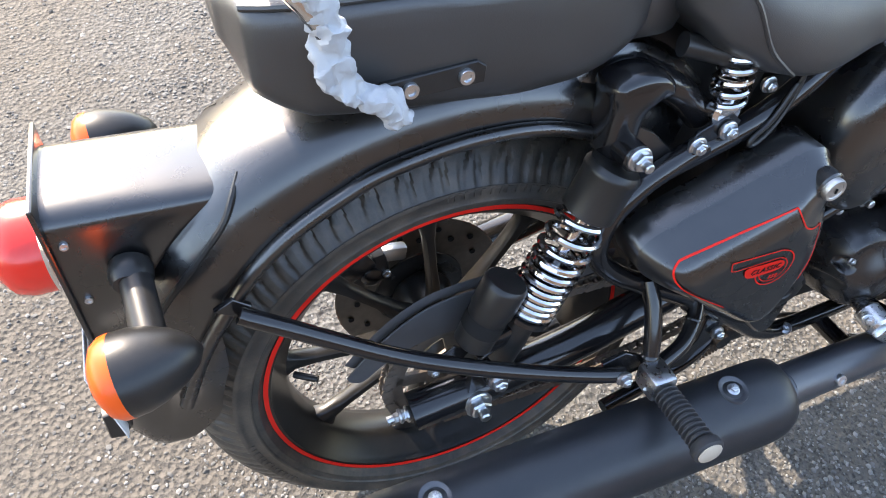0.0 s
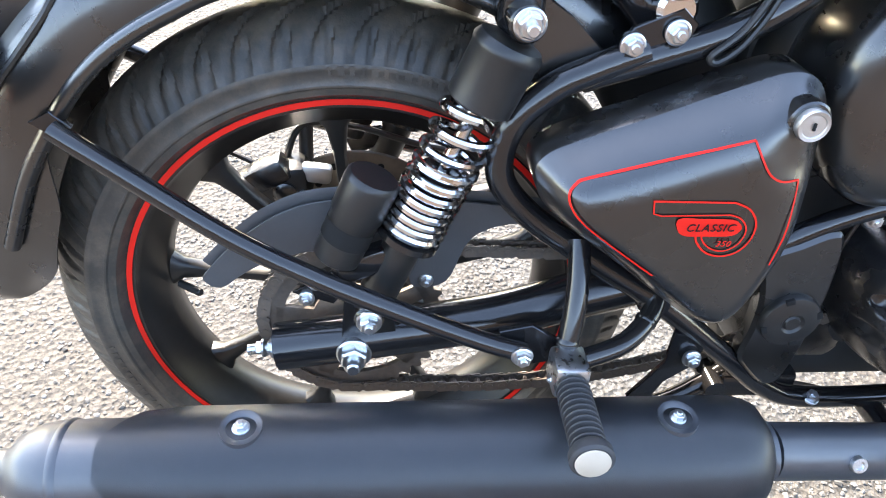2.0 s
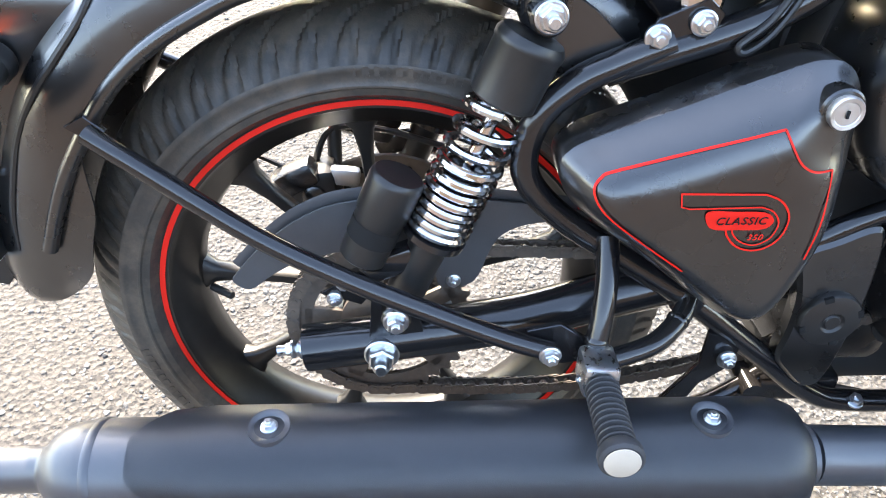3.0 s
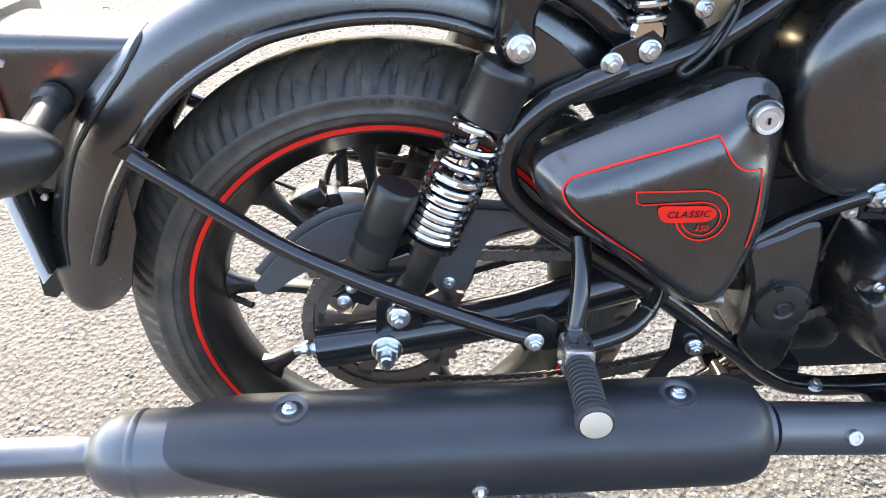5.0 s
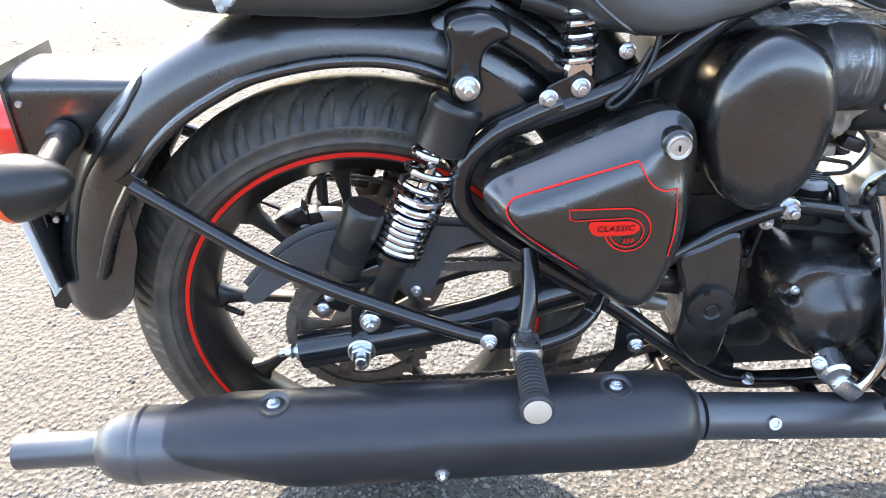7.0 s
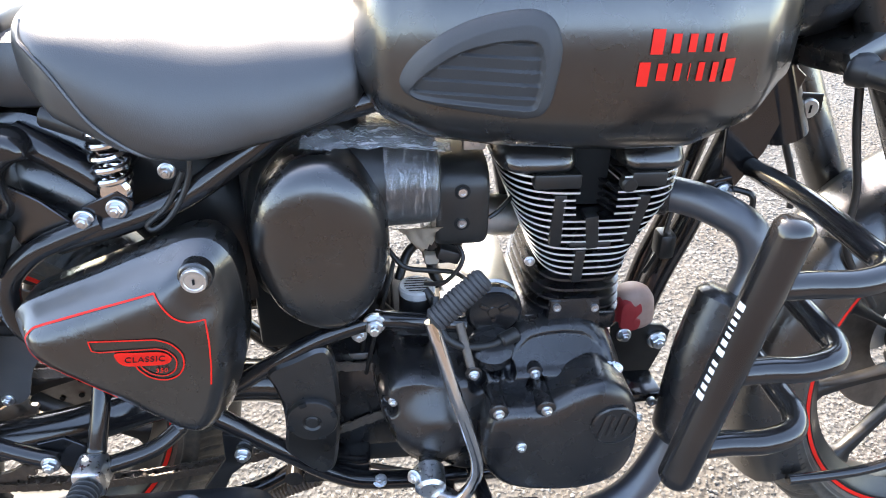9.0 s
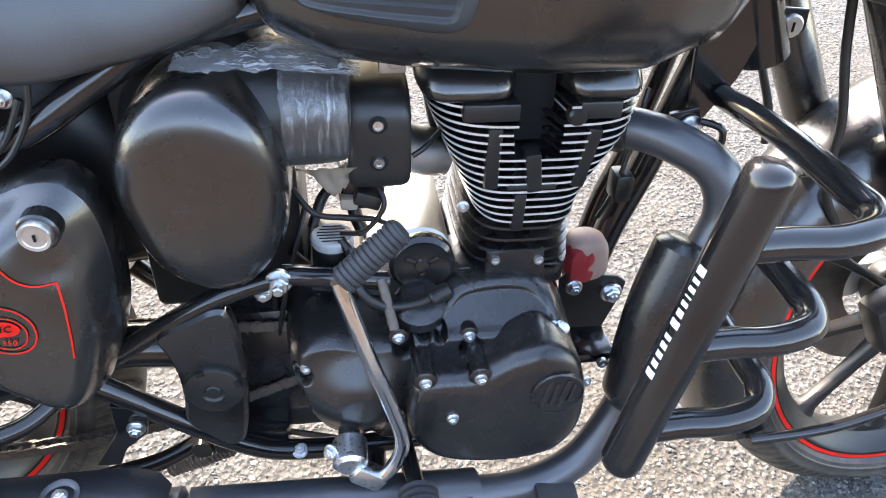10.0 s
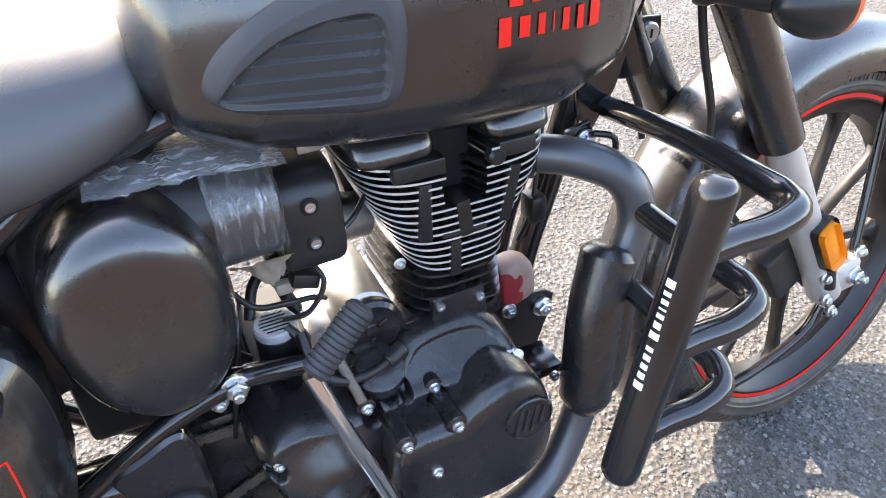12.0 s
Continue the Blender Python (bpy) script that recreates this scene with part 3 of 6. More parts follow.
def shield_mesh(x0, x1, y, z, r, a0, a1, curl):
    """A heat shield: part of a tube round the silencer; its rear end is cut on a curve."""
    bm = bmesh.new()
    rings = []
    n = 28
    for j in range(n + 1):
        a = a0 + (a1 - a0) * j / n
        u = j / n
        start = x0 + curl(u)
        ring = []
        for i in range(41):
            s = i / 40
            x = start + (x1 - start) * (s + 0.35 * s * (1 - s))
            lip = min(1.0, (x1 - x) / 0.05)
            rr = r * (0.62 + 0.38 * math.sqrt(1 - (1 - max(0.0, lip)) ** 2))
            if i < 2:
                rr -= 0.002 * (2 - i)
            ring.append(Vector((x, y - rr * math.cos(radians(a)), z + rr * math.sin(radians(a)))))
        rings.append(ring)
    vs = [[bm.verts.new(q) for q in ring] for ring in rings]
    for a, b in zip(vs, vs[1:]):
        for i in range(40):
            bm.faces.new((a[i], a[i + 1], b[i + 1], b[i]))
    bmesh.ops.solidify(bm, geom=bm.faces[:], thickness=0.002)
    return bm


part("heat_shield", shield_mesh(-0.214, 0.392, MUF_Y, MUF_Z, 0.0575, 118, -64, lambda u: 0.03 * max(0.0, 0.22 - u) / 0.22 + (0.012 * ease((u - 0.42) / 0.12) + 0.075 * ease((u - 0.5) / 0.22) + 0.03 * ease((u - 0.7) / 0.1))), MATTE, muffler)

bend = [(0.38, -0.225, 0.267), (0.5, -0.215, 0.252), (0.65, -0.203, 0.230), (0.76, -0.19, 0.215), (0.83, -0.178, 0.235), (0.872, -0.165, 0.29), (0.896, -0.155, 0.36), (0.915, -0.145, 0.44), (0.942, -0.138, 0.50), (0.960, -0.130, 0.545), (0.947, -0.118, 0.588), (0.909, -0.090, 0.608), (0.87, -0.062, 0.612), (0.81, -0.03, 0.610)]
pipe = part("exhaust_pipe", sweep(bend, lambda u: 0.0200 + 0.0012 * min(1.0, max(0.0, (u - 0.62) / 0.08)), 20), MATTE, bike, "matte black exhaust downpipe")
part("heat_shield", sweep([(0.405, -0.222, 0.264), (0.5, -0.215, 0.252), (0.62, -0.205, 0.235), (0.71, -0.197, 0.222)], lambda u: 0.0285, 20), MATTE, pipe)
part("catalyst", sweep([(0.926, -0.136, 0.520), (0.917, -0.140, 0.495), (0.903, -0.148, 0.45), (0.895, -0.155, 0.405), (0.890, -0.160, 0.36), (0.887, -0.163, 0.316)], lambda u: 0.0195 + 0.0115 * min(1.0, min(u, 1 - u) / 0.1), 28), CASE, pipe)
part("shield_flange", sweep([(0.962, -0.130, 0.522), (0.955, -0.134, 0.495), (0.943, -0.142, 0.45), (0.933, -0.149, 0.405), (0.925, -0.154, 0.36), (0.912, -0.158, 0.322)], lambda u: 0.011 + 0.0075 * min(1.0, min(u, 1 - u) / 0.1), 20), CASE, pipe)

# Tool box cover.
tool_outline = round_loop([(0.151, 0.543), (0.159, 0.560), (0.185, 0.573), (0.238, 0.593), (0.272, 0.607), (0.308, 0.621), (0.335, 0.630), (0.356, 0.628), (0.371, 0.612), (0.378, 0.585), (0.379, 0.540), (0.374, 0.490), (0.361, 0.445), (0.346, 0.413), (0.326, 0.398), (0.303, 0.402), (0.280, 0.418), (0.243, 0.448), (0.205, 0.478), (0.163, 0.514)], 10)
tool_top = [p for p in tool_outline if p[1] > 0.552]
DISH = (0.345, 0.584)


def tool_face(px, pz, d):
    """How far out the tool box cover stands: a soft shoulder all round and a dish below the lock."""
    top = np.full(np.shape(px), 9.0)
    for (ax, az), (bx, bz) in zip(tool_top, tool_top[1:]):
        t = np.clip(((px - ax) * (bx - ax) + (pz - az) * (bz - az)) / ((bx - ax) ** 2 + (bz - az) ** 2 + 1e-12), 0, 1)
        top = np.minimum(top, np.hypot(px - ax - t * (bx - ax), pz - az - t * (bz - az)))
    side = 1 - (1 - np.clip(d / 0.03, 0, 1)) ** 2.4
    slope = 1 - (1 - np.clip(top / 0.058, 0, 1)) ** 2.3
    return 0.166 + 0.045 * side * (0.30 + 0.70 * slope)


def tool_dish(px, pz, d):
    return 0.0065 * ease(1.18 - np.hypot(px - DISH[0], pz - DISH[1]) / 0.033) * np.clip(d / 0.012, 0, 1)


toolbox = part("tool_box_cover", relief(tool_outline, (0.285, 0.53), 60, -0.125, tool_face, tool_dish, 60), PAINT, bike, "black triangular tool box cover with red pinstripe", sharp=70)

# Round air filter cover.
filter_outline = round_loop([(0.388, 0.612), (0.398, 0.656), (0.428, 0.690), (0.468, 0.699), (0.506, 0.681), (0.528, 0.641), (0.533, 0.593), (0.523, 0.545), (0.492, 0.507), (0.455, 0.500), (0.415, 0.525), (0.395, 0.568)])
air_filter = part("air_filter_cover", puff_to(filter_outline, [(0.006, -0.04), (0, -0.05), (0, -0.134), (0.0012, -0.143), (0.004, -0.1505), (0.0085, -0.1565), (0.0145, -0.161), (0.022, -0.164), (0.032, -0.166), (0.048, -0.1675), (0.066, -0.1683), (0.085, -0.1686)], (0.463, 0.600)), PAINT, bike, "black rounded air filter cover", sharp=60)

# Tank.
TANK = [(0.505, 0.10, 0.755, 0.88), (0.53, 0.135, 0.725, 0.925), (0.58, 0.158, 0.706, 0.955), (0.66, 0.175, 0.698, 0.975), (0.75, 0.186, 0.694, 0.985), (0.83, 0.188, 0.696, 0.98), (0.89, 0.172, 0.715, 0.968), (0.94, 0.13, 0.75, 0.945), (0.975, 0.06, 0.80, 0.915)]


def tank_at(x):
    for a, b in zip(TANK, TANK[1:]):
        if a[0] <= x <= b[0]:
            u = (x - a[0]) / (b[0] - a[0])
            u = u * u * (3 - 2 * u) * 0.3 + u * 0.7
            return [p + (q - p) * u for p, q in zip(a, b)]
    return list(TANK[0] if x < TANK[0][0] else TANK[-1])


def tank_side(x, z, out=0.0):
    """A point on the tank's near side."""
    _, w, z0, z1 = tank_at(x)
    zc, h = (z0 + z1) / 2 - 0.03, (z1 - z0) / 2
    lower = z < zc
    hh = (zc - z0) if lower else (z1 - zc)
    v = min(1.0, abs(z - zc) / hh)
    p = 4.5 if lower else 2.0
    return Vector((x, -(w + out) * (1 - v ** p) ** (1 / p), z))


bm = bmesh.new()
rings = []
for i in range(41):
    x = 0.505 + (0.975 - 0.505) * i / 40
    _, w, z0, z1 = tank_at(x)
    zc = (z0 + z1) / 2 - 0.03
    ring = []
    for j in range(48):
        a = math.tau * j / 48
        lower = math.sin(a) < 0
        p = 4.5 if lower else 2.0
        hh = (zc - z0) if lower else (z1 - zc)
        ring.append(Vector((x, w * math.copysign(abs(math.cos(a)) ** (2 / p), math.cos(a)), zc + hh * math.copysign(abs(math.sin(a)) ** (2 / p), math.sin(a)))))
    rings.append(ring)
skin(bm, rings)
tank = part("fuel_tank", bm, PAINT, bike, "satin black teardrop fuel tank with red emblem")


def saddle_point(st, x, a):
    """A point of the seat's skin at x; a is the angle round it. st holds (x, half-width, bottom, top, squareness, shoulder)."""
    i = max(k for k in range(len(st) - 1) if st[k][0] <= x) if x > st[0][0] else 0
    u = min(1.0, max(0.0, (x - st[i][0]) / (st[i + 1][0] - st[i][0])))
    vals = []
    for c in range(1, 6):
        p0, p1, p2, p3 = (st[min(max(k, 0), len(st) - 1)][c] for k in (i - 1, i, i + 1, i + 2))
        vals.append(0.5 * (2 * p1 + (p2 - p0) * u + (2 * p0 - 5 * p1 + 4 * p2 - p3) * u * u + (3 * p1 - p0 - 3 * p2 + p3) * u ** 3))
    w, z0, z1, square, shoulder = vals
    low = math.sin(a) < 0
    p = 7.0 if low else square
    zc = z0 + (z1 - z0) * shoulder
    hh = (zc - z0) if low else (z1 - zc)
    return Vector((x, w * (1.0 - (0.06 if low else 0.0) * abs(math.sin(a))) * math.copysign(abs(math.cos(a)) ** (2 / p), math.cos(a)), zc + hh * math.copysign(abs(math.sin(a)) ** (2 / p), math.sin(a))))


def saddle(name, st, label):
    bm = bmesh.new()
    xs = [p[0] + (q[0] - p[0]) * k / 6 for p, q in zip(st, st[1:]) for k in range(6)] + [st[-1][0]]
    skin(bm, [[saddle_point(st, x, math.tau * j / 64) for j in range(64)] for x in xs])
    for v in bm.verts:
        v.co += Vector((0, 1, 1)) * (0.0014 * noise.noise(v.co * 22))
    return part(name, bm, VINYL, bike, label, sharp=80)


RIDER = [(0.182, 0.05, 0.79, 0.826, 2.6, 0.45), (0.192, 0.105, 0.765, 0.834, 3.0, 0.45), (0.222, 0.135, 0.735, 0.838, 2.9, 0.42), (0.28, 0.145, 0.704, 0.836, 2.5, 0.30), (0.34, 0.144, 0.696, 0.830, 2.25, 0.18), (0.42, 0.132, 0.710, 0.826, 2.2, 0.16), (0.47, 0.120, 0.724, 0.822, 2.2, 0.18), (0.505, 0.107, 0.738, 0.820, 2.3, 0.2), (0.518, 0.09, 0.755, 0.812, 2.3, 0.2)]
rider_seat = saddle("rider_seat", RIDER, "padded black vinyl rider seat with a stitched seam")
seam_pts = [saddle_point(RIDER, x, radians(a)) + Vector((0, -0.0006, 0.0004)) for x, a in ((0.20, 270 - 132), (0.204, 270 - 110), (0.214, 180 - 14), (0.232, 180 - 6), (0.258, 181), (0.282, 187), (0.300, 200), (0.312, 222), (0.318, 240))]
part("seam", sweep([Vector((p.x, -abs(p.y), p.z)) for p in seam_pts], 0.0022, 6, per=10), VINYL, rider_seat)
PILLION = [(-0.205, 0.06, 0.79, 0.83, 4.0, 0.5), (-0.19, 0.10, 0.755, 0.834, 5.0, 0.6), (-0.15, 0.118, 0.732, 0.836, 6.0, 0.7), (-0.05, 0.122, 0.722, 0.834, 6.0, 0.75), (0.04, 0.122, 0.718, 0.828, 6.0, 0.75), (0.11, 0.115, 0.724, 0.826, 6.0, 0.75), (0.15, 0.10, 0.748, 0.828, 5.0, 0.6), (0.166, 0.06, 0.78, 0.824, 4.0, 0.5)]
pillion = saddle("pillion_seat", PILLION, "padded black vinyl pillion seat")
part("seat_bridge", box((0.173, 0.0, 0.770), (0.075, 0.165, 0.075), 0.02), VINYL, pillion)
part("piping", sweep([saddle_point(PILLION, -0.19 + 0.34 * i / 24, radians(145)) + Vector((0, -0.001, 0.001)) for i in range(25)], 0.0032, 8, per=2), VINYL, pillion)


# ---- rear end ----
def placed(p):
    return Matrix.Translation(p)


tail_bm = bmesh.new()
tail_rings = []
for x, low in ((-0.374, 0.49), (-0.345, 0.495), (-0.31, 0.535), (-0.275, 0.588), (-0.245, 0.618), (-0.229, 0.638)):
    top_z = 0.6690 - 0.06 * (x + 0.374)
    tail_rings.append([Vector((x, -0.058 + 0.002, low)), Vector((x, -0.062, low + 0.02)), Vector((x, -0.062, 0.638))]
                      + [Vector((x, -0.062 * math.copysign(abs(math.cos(a)) ** 0.55, math.cos(a)), 0.640 + (top_z - 0.640) * math.sin(a) ** 0.6)) for a in (math.pi * k / 20 for k in range(1, 20))]
                      + [Vector((x, 0.062, 0.638)), Vector((x, 0.062, low + 0.02)), Vector((x, 0.056, low))])
skin(tail_bm, tail_rings)
tail = part("tail_housing", tail_bm, PAINT, bike, "black pressed-steel tail housing")
part("back_plate", box((-0.374, 0, 0.580), (0.005, 0.136, 0.198), 0.002), PAINT, tail)
for z in (0.665, 0.60, 0.52):
    bolt(tail, (-0.362, -0.063, z - 0.03), 0.004, style="cap")
light = part("tail_lamp", turn([(0.049, -0.002), (0.05, 0.006), (0.047, 0.010)], placed((-0.376, 0, 0.593)) @ Matrix.Rotation(radians(-90), 4, "Y"), 32), CHROME, bike, "round red tail lamp")
part("lens", turn([(0.045, 0.008), (0.0455, 0.03), (0.042, 0.044), (0.03, 0.054), (0.012, 0.058)], placed((-0.376, 0, 0.593)) @ Matrix.Rotation(radians(-90), 4, "Y"), 32), REDLENS, light, "glossy red plastic lens")


def indicator(c, aim, stem_from, m=None):
    """A bullet-shaped turn signal: black body, orange lens facing along aim."""
    to = along(c, Vector(c) + Vector(aim))
    bm = turn([(0.002, -0.058), (0.012, -0.053), (0.024, -0.038), (0.032, -0.020), (0.0355, -0.006), (0.036, 0.006)], to, 28)
    stem = rod(stem_from, Vector(c) - Vector(aim) * 0.02, 0.0145, 18)
    turn([(0.017, 0), (0.019, 0.004), (0.019, 0.016), (0.015, 0.024)], along(stem_from, c), 18, stem)
    lens = turn([(0.0362, 0.006), (0.0355, 0.014), (0.031, 0.021), (0.02, 0.027), (0.006, 0.029)], to, 28)
    if m:
        for b in (bm, stem, lens):
            bmesh.ops.transform(b, matrix=m, verts=b.verts)
    ob = part("turn_signal", bm, PLASTIC, bike, "black bullet turn signal with orange lens")
    part("lens", lens, ORANGE, ob, "orange plastic lens")
    part("stem", stem, PLASTIC, ob)


indicator((-0.332, -0.165, 0.577), (-1, 0, -0.12), (-0.318, -0.062, 0.600))
indicator((-0.334, 0.165, 0.584), (-1, 0, -0.12), (-0.318, 0.062, 0.604))
plate = part("plate_holder", box((-0.376, 0, 0.455), (0.004, 0.17, 0.10), 0.0015, Euler((0, radians(-6), 0)).to_matrix()), PLASTIC, bike, "black licence plate holder")
part("plate", box((-0.381, 0, 0.452), (0.0016, 0.19, 0.105), 0.0006, Euler((0, radians(-6), 0)).to_matrix()), WHITE, plate, "white licence plate")
part("lower_bracket", slab([(-0.400, 0.400), (-0.378, 0.404), (-0.376, 0.372), (-0.388, 0.358), (-0.402, 0.362)], -0.045, -0.06, 0.0015), PLASTIC, plate)

stay = part("mudguard_stay", sweep([(-0.241, -0.108, 0.549), (-0.205, -0.118, 0.528), (-0.11, -0.138, 0.468), (-0.03, -0.156, 0.432), (0.05, -0.172, 0.403), (0.12, -0.184, 0.380), (0.158, -0.190, 0.371)], 0.0095, 14), FRAME, bike, "bent black tube stay")
part("end_lug", slab([(-0.262, 0.552), (-0.243, 0.562), (-0.228, 0.548), (-0.24, 0.536)], -0.094, -0.101, 0.001), FRAME, stay)
bolt(stay, (0.154, -0.197, 0.373), 0.0102)
part("stay", sweep([(-0.247, 0.100, 0.546), (-0.11, 0.138, 0.468), (0.05, 0.172, 0.403), (0.158, 0.190, 0.371)], 0.0095, 12), FRAME, bike)

# Swing arm, axle and brake.
swing = part("swing_arm", sweep([(-0.078, -0.112, 0.312), (0.02, -0.112, 0.327), (0.14, -0.110, 0.347), (0.25, -0.106, 0.378), (0.34, -0.100, 0.395), (0.43, -0.095, 0.382)], 0.0245, 18), FRAME, bike, "black tubular swing arm")
part("arm", sweep([(-0.078, 0.112, 0.312), (0.02, 0.112, 0.327), (0.14, 0.110, 0.347), (0.25, 0.106, 0.378), (0.34, 0.100, 0.395), (0.43, 0.095, 0.382)], 0.0245, 14), FRAME, swing)
part("chain_adjuster", rod((-0.108, -0.112, 0.308), (-0.07, -0.112, 0.313), 0.0055, 12), ZINC, swing)
for dx, r in ((-0.083, 0.0105), (-0.092, 0.0095)):
    bolt(swing, (dx, -0.112, 0.3105), r, away=(-1, 0, -0.1))
bolt(swing, (0.0, -0.134, 0.322), 0.0178, style="nut", name="axle_nut")
part("axle", rod((0, -0.14, 0.322), (0, 0.14, 0.322), 0.009, 14), ZINC, swing)
part("shock_lug", slab([(-0.008, 0.385), (0.034, 0.392), (0.042, 0.345), (-0.012, 0.338)], -0.118, -0.130, 0.001), FRAME, swing)
bolt(swing, (0.016, -0.149, 0.375), 0.0125)
bolt(swing, (-0.002, -0.128, 0.297), 0.009)
part("torque_link", slab([(-0.06, 0.375), (-0.02, 0.40), (0.0, 0.385), (-0.02, 0.36)], -0.10, -0.104, 0.001), FRAME, swing)
bolt(swing, (-0.046, -0.105, 0.369), 0.008)
bolt(swing, (-0.036, -0.107, 0.388), 0.007)

disc = bmesh.new()
turn([(0.062, -0.0018), (0.118, -0.0018), (0.12, 0), (0.118, 0.0018), (0.062, 0.0018), (0.062, -0.0018)], Matrix.Translation((0, 0.072, 0.322)) @ YAX, 64, disc, caps=False)
brake_disc = part("rear_brake_disc", disc, DISC, bike, "drilled steel brake disc")
# The holes are not cut: flat dark discs paint the shade inside them.
for i in range(24):
    a = math.tau * i / 24
    rr = 0.104 if i % 2 else 0.09
    part("vent_hole_shade", turn([(0.0042, 0), (0.0042, 0.001)], Matrix.Translation((rr * math.cos(a), 0.0685, 0.322 + rr * math.sin(a))) @ YAX, 10), PRINT_SHADE, brake_disc)
part("disc_carrier", turn([(0.03, -0.004), (0.064, -0.004), (0.066, 0.0), (0.064, 0.004), (0.03, 0.004)], Matrix.Translation((0, 0.072, 0.322)) @ YAX, 32), PAINT, rear_wheel)
caliper = part("rear_brake_caliper", box((-0.082, 0.055, 0.413), (0.062, 0.05, 0.05), 0.012, Euler((0, radians(-8), 0)).to_matrix()), PLASTIC, bike, "black and bare-alloy rear brake caliper")
part("bridge", box((-0.100, 0.040, 0.428), (0.058, 0.034, 0.03), 0.008, Euler((0, radians(-28), 0)).to_matrix()), CASE, caliper)
part("bracket", box((-0.044, 0.044, 0.428), (0.034, 0.016, 0.022), 0.005, Euler((0, radians(8), 0)).to_matrix()), ALU, caliper, "bare alloy caliper bracket")
part("piston_cap", turn([(0.0135, 0), (0.0135, 0.004), (0.010, 0.006)], Matrix.Translation((-0.078, 0.030, 0.410)) @ YAX, 20), PAINT, caliper)
bolt(caliper, (-0.058, 0.029, 0.408), 0.0055, style="cap")
part("sensor_cable", sweep([(-0.10, 0.05, 0.43), (-0.14, 0.06, 0.445), (-0.2, 0.09, 0.455)], 0.0028, 8), PLASTIC, caliper)
part("guide_bar", rod((-0.058, 0.075, 0.42), (-0.056, 0.085, 0.50), 0.0085, 10), PLASTIC, caliper)
part("brake_hose", sweep([(-0.08, 0.06, 0.43), (-0.06, 0.075, 0.47), (0.0, 0.095, 0.46), (0.1, 0.1, 0.43), (0.25, 0.1, 0.42)], 0.004, 8), PLASTIC, caliper)
part("valve", rod((-0.197, -0.012, 0.318), (-0.17, -0.03, 0.318), 0.0045, 10, 0.001), PLASTIC, rear_wheel)

# Sprocket and chain.
spr = bmesh.new()
teeth = 38
tooth_ring = []
for i in range(teeth * 4):
    a = math.tau * i / (teeth * 4)
    tooth_ring.append((0.0925 + (0.0055 if i % 4 in (1, 2) else -0.001), a))
skin(spr, [[Vector((HUB.x + (r if deep else 0.076) * math.cos(a), y, HUB.z + (r if deep else 0.076) * math.sin(a))) for r, a in tooth_ring] for deep, y in ((1, -0.070), (1, -0.076), (0, -0.076), (0, -0.070))], closed=True)
for k in range(5):
    a = math.tau * k / 5 + 0.5
    box((HUB.x + 0.06 * math.cos(a), -0.073, HUB.z + 0.06 * math.sin(a)), (0.05, 0.006, 0.02), 0.001, Euler((0, -a, 0)).to_matrix(), spr)
turn([(0.046, -0.003), (0.046, 0.003), (0.03, 0.006)], Matrix.Translation((HUB.x, -0.073, HUB.z)) @ YAX, 32, spr)
part("rear_sprocket", spr, CHAIN, rear_wheel, "dark steel sprocket")
chain = tagged(new("chain"), "oily dark steel drive chain")
chain.parent = bike
FS, FR, RR = Vector((0.515, 0, 0.350)), 0.040, 0.0965
path2 = []
dvec = FS - HUB
base = math.atan2(dvec.z, dvec.x)
off = math.acos((RR - FR) / dvec.length)
for i in range(41):
    a = base + off + (math.tau - 2 * off) * i / 40
    path2.append(HUB + Vector((RR * math.cos(a), -0.073, RR * math.sin(a))))
for i in range(1, 12):
    low_end, front_end = path2[40], FS + Vector((FR * math.cos(base - off), -0.073, FR * math.sin(base - off)))
    path2.append(low_end.lerp(front_end, i / 12) - Vector((0, 0, 0.038 * math.sin(math.pi * i / 12))))
for i in range(21):
    a = base - off + 2 * off * i / 20
    path2.append(FS + Vector((FR * math.cos(a), -0.073, FR * math.sin(a))))
lengths = [0.0]
for a, b in zip(path2, path2[1:] + path2[:1]):
    lengths.append(lengths[-1] + (b - a).length)
links = 106
pitch = lengths[-1] / links


def chain_at(s):
    s %= lengths[-1]
    for i in range(len(path2)):
        if lengths[i] <= s <= lengths[i + 1]:
            return path2[i].lerp(path2[(i + 1) % len(path2)], (s - lengths[i]) / max(1e-9, lengths[i + 1] - lengths[i]))


link_mesh = {}
for i in range(links):
    a, b = chain_at(i * pitch), chain_at((i + 1) * pitch)
    kind = i % 2
    if kind not in link_mesh:
        bm = bmesh.new()
        h = pitch / 2
        for side in (-1, 1):
            y = side * (0.0066 if kind else 0.0050)
            loop = [(math.cos(t) * 0.0076 + (h if math.cos(t) > 0 else -h), math.sin(t) * (0.0078 if abs(math.cos(t)) > 0.3 else 0.0058)) for t in (math.tau * k / 16 + 0.01 for k in range(16))]
            puff(loop, [(0, y + 0.0008), (0, y - 0.0008)], bm)
        for x in (-h, h):
            turn([(0.0042, -0.0082 if kind else -0.005), (0.0042, 0.0082 if kind else 0.005)], Matrix.Translation((x, 0, 0)) @ YAX, 8, bm)
        ob = part("link", bm, CHAIN, chain)
        link_mesh[kind] = ob.data
    else:
        ob = new("link", link_mesh[kind])
        ob.parent = chain
    d = b - a
    ob.matrix_local = Matrix.Translation((a + b) / 2) @ Matrix.Rotation(-math.atan2(d.z, d.x), 4, "Y")

